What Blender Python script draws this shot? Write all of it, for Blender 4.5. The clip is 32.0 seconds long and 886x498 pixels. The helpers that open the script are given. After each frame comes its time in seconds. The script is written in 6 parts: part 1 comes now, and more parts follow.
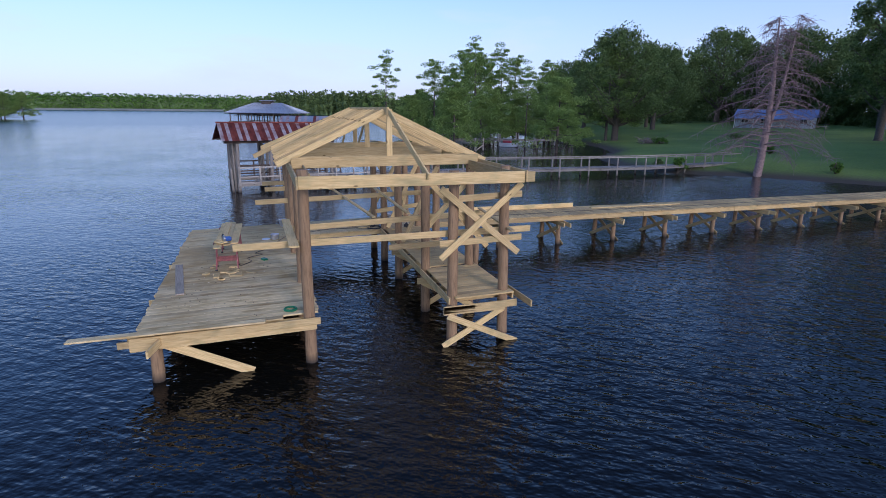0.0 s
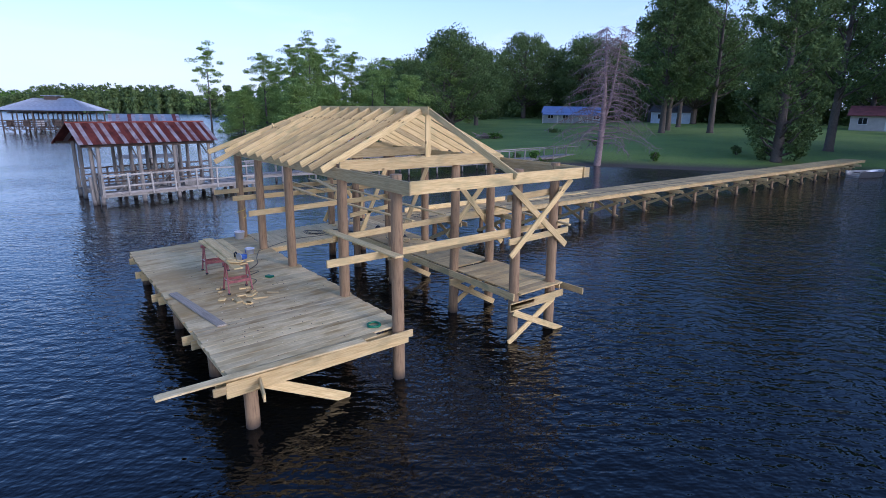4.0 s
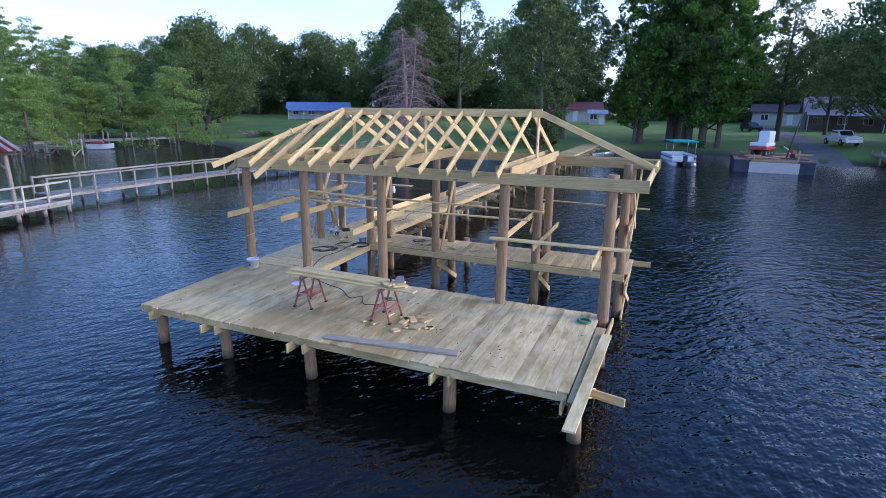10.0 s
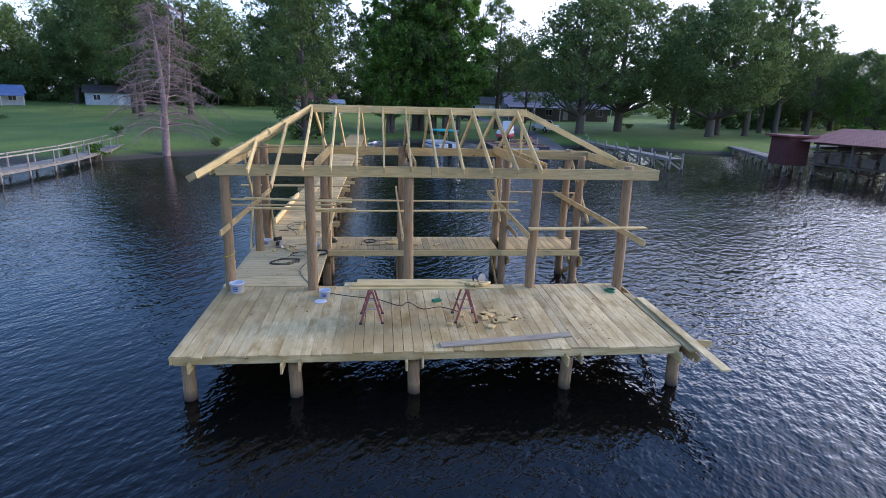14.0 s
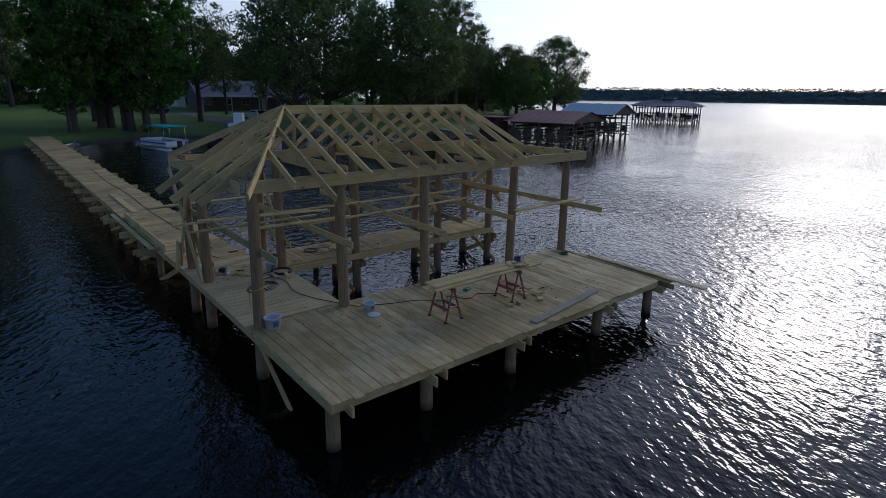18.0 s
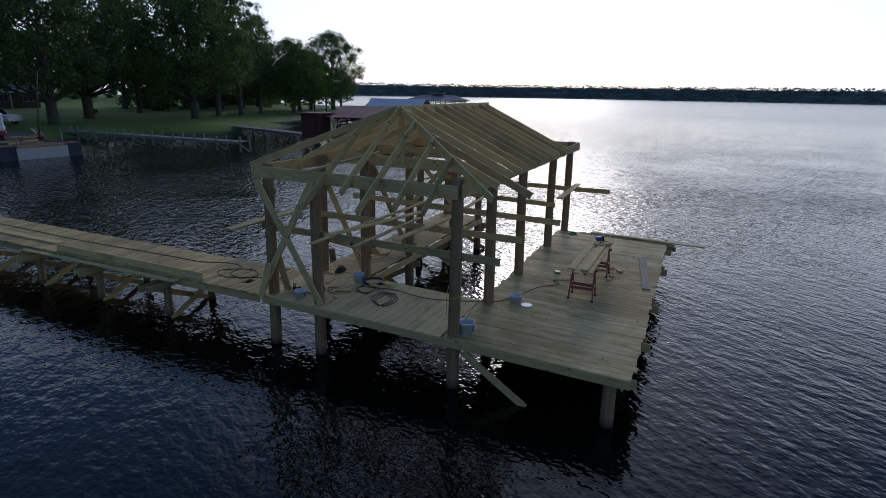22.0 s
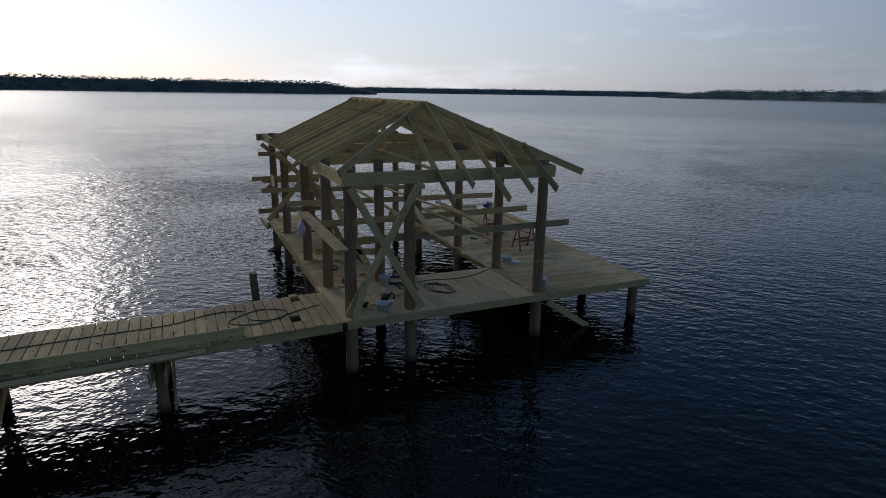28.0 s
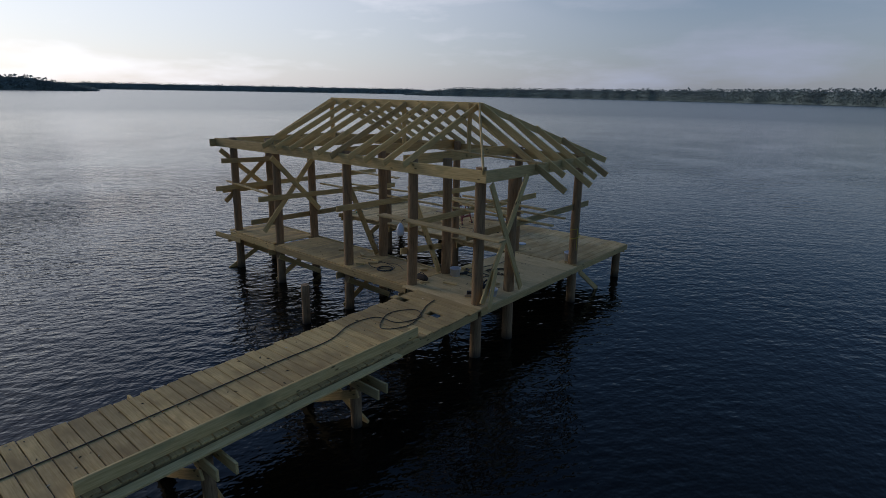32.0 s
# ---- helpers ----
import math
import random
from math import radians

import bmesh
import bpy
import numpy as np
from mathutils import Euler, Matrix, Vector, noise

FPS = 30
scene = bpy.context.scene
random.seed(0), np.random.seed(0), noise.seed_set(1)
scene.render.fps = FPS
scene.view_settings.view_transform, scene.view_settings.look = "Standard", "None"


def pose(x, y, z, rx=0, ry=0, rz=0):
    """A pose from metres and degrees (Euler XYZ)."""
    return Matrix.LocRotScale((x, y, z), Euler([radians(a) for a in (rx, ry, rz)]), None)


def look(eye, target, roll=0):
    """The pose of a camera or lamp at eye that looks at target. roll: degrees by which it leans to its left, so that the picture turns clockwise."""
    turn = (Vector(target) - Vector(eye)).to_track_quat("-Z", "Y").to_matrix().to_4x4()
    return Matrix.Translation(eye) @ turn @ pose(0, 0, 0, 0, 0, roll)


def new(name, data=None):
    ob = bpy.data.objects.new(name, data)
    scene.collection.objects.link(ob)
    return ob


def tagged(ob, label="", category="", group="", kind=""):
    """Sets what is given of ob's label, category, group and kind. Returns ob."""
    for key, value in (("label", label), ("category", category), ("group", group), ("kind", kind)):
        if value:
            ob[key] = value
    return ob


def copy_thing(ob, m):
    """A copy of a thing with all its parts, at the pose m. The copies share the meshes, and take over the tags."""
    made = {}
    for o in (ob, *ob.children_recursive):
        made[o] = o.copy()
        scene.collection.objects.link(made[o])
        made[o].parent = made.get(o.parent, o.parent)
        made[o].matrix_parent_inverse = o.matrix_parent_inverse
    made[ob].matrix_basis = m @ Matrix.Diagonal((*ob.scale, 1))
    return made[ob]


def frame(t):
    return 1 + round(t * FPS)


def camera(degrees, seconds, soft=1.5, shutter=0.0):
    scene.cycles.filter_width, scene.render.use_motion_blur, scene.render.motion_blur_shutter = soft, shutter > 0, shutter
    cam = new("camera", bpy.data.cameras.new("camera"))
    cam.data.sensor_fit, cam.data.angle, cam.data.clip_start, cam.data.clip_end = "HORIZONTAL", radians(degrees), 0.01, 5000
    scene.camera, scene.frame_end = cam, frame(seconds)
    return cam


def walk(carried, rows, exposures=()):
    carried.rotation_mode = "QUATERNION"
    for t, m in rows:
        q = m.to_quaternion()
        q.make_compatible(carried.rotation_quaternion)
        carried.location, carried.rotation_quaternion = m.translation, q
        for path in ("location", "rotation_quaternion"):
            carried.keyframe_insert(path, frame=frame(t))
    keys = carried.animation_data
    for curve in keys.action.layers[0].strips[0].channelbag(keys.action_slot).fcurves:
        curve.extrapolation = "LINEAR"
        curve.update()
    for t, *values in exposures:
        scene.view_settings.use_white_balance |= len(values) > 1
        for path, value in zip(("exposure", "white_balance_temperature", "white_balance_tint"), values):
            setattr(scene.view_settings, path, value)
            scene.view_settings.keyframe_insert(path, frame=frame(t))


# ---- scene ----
cam = camera(78.1, 32.0, soft=0.45)
PATH = [
    (0, (20.726, 2.546, 5.301), (18.884, 3.146, 4.803), 0.7),
    (0.5, (20.537, 1.943, 5.279), (18.709, 2.584, 4.784), 0.8),
    (1, (20.271, 1.34, 5.264), (18.484, 2.089, 4.768), 0.9),
    (1.5, (20.027, 0.777, 5.277), (18.289, 1.632, 4.781), 0.7),
    (2, (19.723, 0.234, 5.286), (17.996, 1.111, 4.788), 0.6),
    (2.5, (19.343, -0.411, 5.291), (17.677, 0.576, 4.791), 0.8),
    (3, (18.969, -1.054, 5.296), (17.384, 0.058, 4.796), 0.7),
    (3.5, (18.555, -1.643, 5.297), (16.994, -0.498, 4.795), 0.8),
    (5.5, (16.655, -3.934, 5.301), (15.283, -2.566, 4.806), 0.5),
    (6, (16.095, -4.438, 5.332), (14.772, -3.024, 4.833), 0.7),
    (6.5, (15.531, -4.891, 5.328), (14.226, -3.459, 4.831), 0.3),
    (7, (14.954, -5.356, 5.327), (13.753, -3.836, 4.828), 0.1),
    (7.5, (14.342, -5.845, 5.341), (13.246, -4.249, 4.84), 0.1),
    (8, (13.659, -6.339, 5.361), (12.605, -4.715, 4.857), 0.2),
    (8.5, (12.953, -6.801, 5.384), (11.967, -5.137, 4.877), 0.3),
    (9, (12.219, -7.24, 5.406), (11.353, -5.512, 4.893), 0.8),
    (9.5, (11.491, -7.631, 5.388), (10.666, -5.881, 4.881), 0.4),
    (10, (10.764, -7.963, 5.37), (9.997, -6.186, 4.864), 0.6),
    (10.5, (9.959, -8.249, 5.354), (9.355, -6.41, 4.848), 0.5),
    (11, (9.103, -8.486, 5.345), (8.579, -6.624, 4.839), 0.6),
    (11.5, (8.247, -8.694, 5.35), (7.83, -6.806, 4.841), 0.7),
    (12, (7.39, -8.904, 5.377), (7.147, -6.987, 4.862), 0.6),
    (12.5, (6.497, -9.093, 5.412), (6.319, -7.169, 4.893), 0.7),
    (13, (5.597, -9.256, 5.457), (5.504, -7.328, 4.934), 0.7),
    (13.5, (4.661, -9.301, 5.479), (4.73, -7.372, 4.955), 1.2),
    (15.5, (0.878, -8.861, 5.598), (1.488, -7.035, 5.056), 1.4),
    (16, (-0.014, -8.622, 5.617), (0.736, -6.849, 5.073), 0.8),
    (16.5, (-0.822, -8.31, 5.615), (0.055, -6.596, 5.072), 0.6),
    (17, (-1.666, -7.9, 5.612), (-0.691, -6.241, 5.066), 0.7),
    (17.5, (-2.592, -7.357, 5.593), (-1.485, -5.783, 5.049), 0.6),
    (18, (-3.443, -6.755, 5.595), (-2.208, -5.28, 5.05), 0.8),
    (18.5, (-4.242, -6.121, 5.564), (-2.952, -4.691, 5.024), 1.0),
    (19, (-4.984, -5.458, 5.547), (-3.668, -4.053, 5.008), 0.9),
    (19.5, (-5.704, -4.789, 5.594), (-4.343, -3.427, 5.052), 0.9),
    (20, (-6.384, -4.048, 5.643), (-5.003, -2.709, 5.096), 0.8),
    (20.5, (-7.048, -3.146, 5.62), (-5.646, -1.831, 5.07), 1.1),
    (21, (-7.656, -2.226, 5.601), (-6.188, -0.985, 5.049), 1.0),
    (21.5, (-8.179, -1.437, 5.585), (-6.571, -0.384, 5.035), 1.1),
    (22, (-8.694, -0.589, 5.581), (-6.946, 0.212, 5.031), 0.9),
    (22.5, (-9.129, 0.253, 5.567), (-7.294, 0.83, 5.017), 0.8),
    (23, (-9.446, 1.101, 5.552), (-7.594, 1.619, 5.004), 0.7),
    (23.5, (-9.692, 1.992, 5.562), (-7.821, 2.434, 5.01), 1.1),
    (24, (-9.896, 2.901, 5.566), (-8.002, 3.225, 5.012), 1.1),
    (24.5, (-10.039, 3.795, 5.575), (-8.135, 4.045, 5.013), 1.2),
    (25, (-10.108, 4.701, 5.575), (-8.196, 4.853, 5.009), 1.4),
    (25.5, (-10.113, 5.642, 5.568), (-8.197, 5.528, 5.005), 1.5),
    (27.5, (-9.764, 9.508, 5.496), (-7.952, 8.866, 4.944), 0.88),
    (28, (-9.628, 10.360, 5.503), (-7.893, 9.533, 4.950), 0.89),
    (28.5, (-9.427, 11.239, 5.517), (-7.788, 10.236, 4.965), 0.88),
    (29, (-9.065, 12.109, 5.493), (-7.449, 11.069, 4.941), 0.95),
    (29.5, (-8.536, 13.058, 5.467), (-6.948, 11.974, 4.915), 0.99),
    (30, (-8.131, 13.758, 5.472), (-6.654, 12.528, 4.920), 0.99),
    (30.5, (-7.713, 14.561, 5.474), (-6.396, 13.160, 4.923), 1.00),
    (31, (-7.183, 15.313, 5.449), (-5.920, 13.862, 4.900), 1.02),
    (31.5, (-6.649, 15.907, 5.446), (-5.407, 14.439, 4.897), 1.03),
    (32, (-6.134, 16.501, 5.508), (-4.910, 15.018, 4.959), 1.04),
]
EXPO = [(0, 0.22, 5330, 28), (4, 0.54, 5170, 28), (8, 0.97, 5070, 27), (13.5, 1.18, 5700, 25), (16, 0.52, 5750, 20), (17, 0.0, 5700, 19), (18.5, -1.0, 5600, 17), (20.5, -1.15, 5600, 17), (22, -0.78, 5650, 17), (25, -0.88, 5800, 16), (28, -1.16, 5850, 16), (29.5, -0.88, 5980, 16), (31, -0.76, 6050, 16), (32, -0.95, 6100, 16)]
walk(cam, [(t, look(eye, target, roll)) for t, eye, target, roll in PATH], EXPO)

# ---- light ----
SUN_AZ, SUN_EL = radians(14.5), radians(19.5)
world = bpy.data.worlds.new("world")
scene.world = world
world.use_nodes = True
wn, wl = world.node_tree.nodes, world.node_tree.links
wn.clear()
w_out = wn.new("ShaderNodeOutputWorld")
w_bg = wn.new("ShaderNodeBackground")
w_sky = wn.new("ShaderNodeTexSky")
w_sky.sky_type = "NISHITA"
w_sky.sun_disc = False
w_sky.sun_elevation = SUN_EL
w_sky.sun_rotation = radians(90) - SUN_AZ
w_sky.air_density, w_sky.dust_density, w_sky.ozone_density = 1.3, 0.8, 5.0
w_co = wn.new("ShaderNodeTexCoord")
w_map = wn.new("ShaderNodeMapping")
w_map.inputs["Scale"].default_value = (1.6, 1.6, 7.0)
w_noise = wn.new("ShaderNodeTexNoise")
w_noise.inputs["Scale"].default_value = 1.7
w_noise.inputs["Detail"].default_value = 7
w_noise.inputs["Roughness"].default_value = 0.55
w_ramp = wn.new("ShaderNodeValToRGB")
w_ramp.color_ramp.elements[0].position, w_ramp.color_ramp.elements[1].position = 0.54, 0.72
w_fac = wn.new("ShaderNodeMath")
w_fac.operation = "MULTIPLY_ADD"
w_fac.inputs[1].default_value = 0.42
w_fac.inputs[2].default_value = 0.52
w_sep = wn.new("ShaderNodeSeparateXYZ")
w_high = wn.new("ShaderNodeValToRGB")
w_high.color_ramp.elements[0].position, w_high.color_ramp.elements[1].position = 0.10, 0.28
w_high.color_ramp.elements[0].color, w_high.color_ramp.elements[1].color = (1, 1, 1, 1), (0, 0, 0, 1)
w_low = wn.new("ShaderNodeMath")
w_low.operation = "MULTIPLY"
w_mix = wn.new("ShaderNodeMix")
w_mix.data_type = "RGBA"
w_glow = wn.new("ShaderNodeVectorMath")
w_glow.operation = "DOT_PRODUCT"
w_glow.inputs[1].default_value = (math.cos(SUN_AZ) * math.cos(SUN_EL), math.sin(SUN_AZ) * math.cos(SUN_EL), math.sin(SUN_EL))
w_haze = wn.new("ShaderNodeValToRGB")
w_haze.color_ramp.interpolation = "EASE"
w_haze.color_ramp.elements[0].position, w_haze.color_ramp.elements[1].position = 0.0, 1.0
w_haze.color_ramp.elements[0].color, w_haze.color_ramp.elements[1].color = (0.205, 0.228, 0.27, 1), (0.80, 0.79, 0.76, 1)
w_scale = wn.new("ShaderNodeMix")
w_scale.data_type, w_scale.blend_type = "RGBA", "MULTIPLY"
w_scale.inputs["Factor"].default_value = 1.0
w_scale.inputs["B"].default_value = (21, 21, 21, 1)
wl.new(w_co.outputs["Generated"], w_glow.inputs[0])
wl.new(w_glow.outputs["Value"], w_haze.inputs["Fac"])
wl.new(w_haze.outputs["Color"], w_scale.inputs["A"])
wl.new(w_scale.outputs["Result"], w_mix.inputs["B"])
w_bg.inputs["Strength"].default_value = 0.15
wl.new(w_co.outputs["Generated"], w_map.inputs["Vector"])
wl.new(w_map.outputs["Vector"], w_noise.inputs["Vector"])
wl.new(w_noise.outputs["Fac"], w_ramp.inputs["Fac"])
wl.new(w_ramp.outputs["Color"], w_fac.inputs[0])
wl.new(w_co.outputs["Generated"], w_sep.inputs[0])
# the bright veil reaches higher up over the sunward half of the sky
w_side = wn.new("ShaderNodeVectorMath")
w_side.operation = "DOT_PRODUCT"
w_side.inputs[1].default_value = (math.cos(SUN_AZ), math.sin(SUN_AZ), 0)
w_lift = wn.new("ShaderNodeMapRange")
w_lift.interpolation_type = "SMOOTHSTEP"
w_lift.inputs["From Min"].default_value, w_lift.inputs["From Max"].default_value = 0.1, 0.85
w_lift.inputs["To Min"].default_value, w_lift.inputs["To Max"].default_value = 0.0, 0.20
w_down = wn.new("ShaderNodeMath")
w_down.operation = "SUBTRACT"
wl.new(w_co.outputs["Generated"], w_side.inputs[0])
wl.new(w_side.outputs["Value"], w_lift.inputs["Value"])
wl.new(w_sep.outputs["Z"], w_down.inputs[0])
wl.new(w_lift.outputs[0], w_down.inputs[1])
wl.new(w_down.outputs[0], w_high.inputs["Fac"])
wl.new(w_fac.outputs[0], w_low.inputs[0])
# the thin cloud stays bright higher up around the hidden sun
w_aure = wn.new("ShaderNodeValToRGB")
w_aure.color_ramp.interpolation = "EASE"
w_aure.color_ramp.elements[0].position, w_aure.color_ramp.elements[1].position = 0.78, 0.99
w_aure.color_ramp.elements[0].color, w_aure.color_ramp.elements[1].color = (0, 0, 0, 1), (0.5, 0.5, 0.5, 1)
w_top = wn.new("ShaderNodeMath")
w_top.operation = "MAXIMUM"
wl.new(w_glow.outputs["Value"], w_aure.inputs["Fac"])
wl.new(w_aure.outputs["Color"], w_top.inputs[0])
wl.new(w_high.outputs["Color"], w_top.inputs[1])
wl.new(w_top.outputs[0], w_low.inputs[1])
wl.new(w_low.outputs[0], w_mix.inputs["Factor"])
wl.new(w_sky.outputs[0], w_mix.inputs["A"])
wl.new(w_mix.outputs["Result"], w_bg.inputs["Color"])
wl.new(w_bg.outputs[0], w_out.inputs["Surface"])

sun = new("sun", bpy.data.lights.new("sun", "SUN"))
sun.data.energy, sun.data.angle, sun.data.color = 0.98, radians(14.0), (1.0, 0.88, 0.71)
sun_dir = Vector((math.cos(SUN_AZ) * math.cos(SUN_EL), math.sin(SUN_AZ) * math.cos(SUN_EL), math.sin(SUN_EL)))
sun.matrix_world = look(sun_dir * 100, (0, 0, 0))


# ---- materials ----
def mat_new(name, rough=0.7, metal=0.0):
    m = bpy.data.materials.new(name)
    m.use_nodes = True
    b = m.node_tree.nodes["Principled BSDF"]
    b.inputs["Roughness"].default_value = rough
    b.inputs["Metallic"].default_value = metal
    return m, m.node_tree.nodes, m.node_tree.links, b


def nz(nodes, links, scale, detail=4, rough=0.55, stretch=(1, 1, 1), coord="Object"):
    co = nodes.new("ShaderNodeTexCoord")
    mp = nodes.new("ShaderNodeMapping")
    mp.inputs["Scale"].default_value = stretch
    n = nodes.new("ShaderNodeTexNoise")
    n.inputs["Scale"].default_value, n.inputs["Detail"].default_value, n.inputs["Roughness"].default_value = scale, detail, rough
    links.new(co.outputs[coord], mp.inputs["Vector"])
    links.new(mp.outputs["Vector"], n.inputs["Vector"])
    return n


def ramp(nodes, links, src, stops):
    r = nodes.new("ShaderNodeValToRGB")
    e = r.color_ramp.elements
    while len(e) < len(stops):
        e.new(0.5)
    for el, (p, c) in zip(e, stops):
        el.position, el.color = p, (*c, 1)
    links.new(src, r.inputs["Fac"])
    return r.outputs["Color"]


def mixc(nodes, links, fac, a, b, mode="MIX"):
    x = nodes.new("ShaderNodeMix")
    x.data_type, x.blend_type = "RGBA", mode
    for sock, v in ((x.inputs["Factor"], fac), (x.inputs["A"], a), (x.inputs["B"], b)):
        if isinstance(v, (int, float)):
            sock.default_value = v
        elif isinstance(v, tuple):
            sock.default_value = (*v, 1)
        else:
            links.new(v, sock)
    return x.outputs["Result"]


def bump(nodes, links, bsdf, src, strength, dist):
    b = nodes.new("ShaderNodeBump")
    b.inputs["Strength"].default_value, b.inputs["Distance"].default_value = strength, dist
    links.new(src, b.inputs["Height"])
    links.new(b.outputs["Normal"], bsdf.inputs["Normal"])
    return b


def shift_by_object(nodes, links, noise_node, amount=37.0):
    """Moves a noise by each object's random number, so that no two boards have the same grain."""
    info = nodes.new("ShaderNodeObjectInfo")
    mul = nodes.new("ShaderNodeMath")
    mul.operation = "MULTIPLY"
    mul.inputs[1].default_value = amount
    noise_node.noise_dimensions = "4D"
    links.new(info.outputs["Random"], mul.inputs[0])
    links.new(mul.outputs[0], noise_node.inputs["W"])
    return info


def wood(name, pale, deep, stain, rough=0.75, vary=0.28, stain_at=0.62, patch=None):
    m, n, l, b = mat_new(name, rough)
    b.inputs["Specular IOR Level"].default_value = 0.22
    grain = nz(n, l, 9, 5, 0.6, (0.35, 6, 6))
    info = shift_by_object(n, l, grain)
    blot = nz(n, l, 1.4, 3, 0.6, (0.8, 2, 2))
    shift_by_object(n, l, blot, 91.0)
    col = ramp(n, l, grain.outputs["Fac"], [(0.3, deep), (0.62, pale)])
    spots = ramp(n, l, blot.outputs["Fac"], [(stain_at - 0.1, (0, 0, 0)), (stain_at + 0.12, (1, 1, 1))])
    col = mixc(n, l, spots, col, stain)
    tone = ramp(n, l, info.outputs["Random"], [(0.0, (1 - vary, 1 - vary, 1 - vary * 0.9)), (0.5, (1, 0.98, 0.95)), (1.0, (1 + vary * 0.35, 1 + vary * 0.3, 1 + vary * 0.2))])
    col = mixc(n, l, 1.0, col, tone, "MULTIPLY")
    if patch:
        geo = n.new("ShaderNodeNewGeometry")
        big = n.new("ShaderNodeTexNoise")
        big.inputs["Scale"].default_value, big.inputs["Detail"].default_value, big.inputs["Roughness"].default_value = 0.55, 6, 0.62
        l.new(geo.outputs["Position"], big.inputs["Vector"])
        wet = ramp(n, l, big.outputs["Fac"], [(0.42, (0, 0, 0)), (0.66, (0.8, 0.8, 0.8))])
        col = mixc(n, l, wet, col, patch)
    knot = n.new("ShaderNodeTexVoronoi")
    knot.inputs["Scale"].default_value = 2.6
    kmap = n.new("ShaderNodeMapping")
    kmap.inputs["Scale"].default_value = (0.8, 2.2, 2.2)
    kco = n.new("ShaderNodeTexCoord")
    l.new(kco.outputs["Object"], kmap.inputs["Vector"])
    l.new(kmap.outputs["Vector"], knot.inputs["Vector"])
    kn = ramp(n, l, knot.outputs["Distance"], [(0.06, (1, 1, 1)), (0.12, (0, 0, 0))])
    col = mixc(n, l, kn, col, tuple(c * 0.35 for c in deep))
    l.new(col, b.inputs["Base Color"])
    bump(n, l, b, grain.outputs["Fac"], 0.25, 0.006)
    return m


LUMBER = wood("new_pine_lumber", (0.75, 0.565, 0.27), (0.53, 0.355, 0.13), (0.36, 0.30, 0.14), vary=0.32)
BEAMWOOD = wood("treated_beam", (0.64, 0.475, 0.225), (0.43, 0.295, 0.115), (0.30, 0.27, 0.13), vary=0.32)
DECKWOOD = wood("weathered_deck_boards", (0.79, 0.62, 0.34), (0.565, 0.425, 0.19), (0.38, 0.25, 0.09), vary=0.24, stain_at=0.56, patch=(0.36, 0.235, 0.085))
WALKWOOD = wood("walkway_boards", (0.71, 0.515, 0.235), (0.49, 0.33, 0.12), (0.31, 0.21, 0.09), vary=0.32, patch=(0.31, 0.215, 0.10))
PLATWOOD = wood("pale_platform_boards", (0.70, 0.545, 0.295), (0.53, 0.395, 0.185), (0.40, 0.30, 0.14), vary=0.14)
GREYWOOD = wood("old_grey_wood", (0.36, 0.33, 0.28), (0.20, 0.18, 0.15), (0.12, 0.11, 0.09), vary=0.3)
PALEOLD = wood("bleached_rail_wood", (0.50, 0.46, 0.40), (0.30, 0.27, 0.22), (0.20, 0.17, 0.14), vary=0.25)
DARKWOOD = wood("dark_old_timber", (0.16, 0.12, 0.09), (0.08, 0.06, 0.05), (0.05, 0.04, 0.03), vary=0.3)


OLDPLANK = wood("grey_stained_plank", (0.40, 0.34, 0.26), (0.25, 0.20, 0.14), (0.16, 0.13, 0.10), vary=0.2)


def post_wood(name, pale, deep):
    m, n, l, b = mat_new(name, 0.85)
    grain = nz(n, l, 7, 6, 0.65, (5, 5, 0.5))
    shift_by_object(n, l, grain)
    col = ramp(n, l, grain.outputs["Fac"], [(0.28, deep), (0.5, pale), (0.75, tuple(c * 1.25 for c in pale))])
    geo = n.new("ShaderNodeNewGeometry")
    sep = n.new("ShaderNodeSeparateXYZ")
    l.new(geo.outputs["Position"], sep.inputs[0])
    wet = ramp(n, l, sep.outputs["Z"], [(0.0, (1, 1, 1)), (0.22, (0, 0, 0))])
    col = mixc(n, l, wet, col, (0.035, 0.028, 0.02))
    l.new(col, b.inputs["Base Color"])
    bump(n, l, b, grain.outputs["Fac"], 0.5, 0.012)
    return m


POSTWOOD = post_wood("round_post_wood", (0.30, 0.19, 0.095), (0.13, 0.078, 0.037))
DARKPOST = post_wood("dark_pile_wood", (0.13, 0.105, 0.085), (0.06, 0.048, 0.04))
OLDPOST = post_wood("old_pile_wood", (0.26, 0.23, 0.19), (0.12, 0.10, 0.08))


def plain(name, col, rough=0.5, metal=0.0, var=0.12, scale=6.0, bumpy=0.0):
    m, n, l, b = mat_new(name, rough, metal)
    t = nz(n, l, scale, 4)
    c = ramp(n, l, t.outputs["Fac"], [(0.3, tuple(x * (1 - var) for x in col)), (0.7, tuple(min(1, x * (1 + var)) for x in col))])
    l.new(c, b.inputs["Base Color"])
    if bumpy:
        bump(n, l, b, t.outputs["Fac"], bumpy, 0.02)
    return m


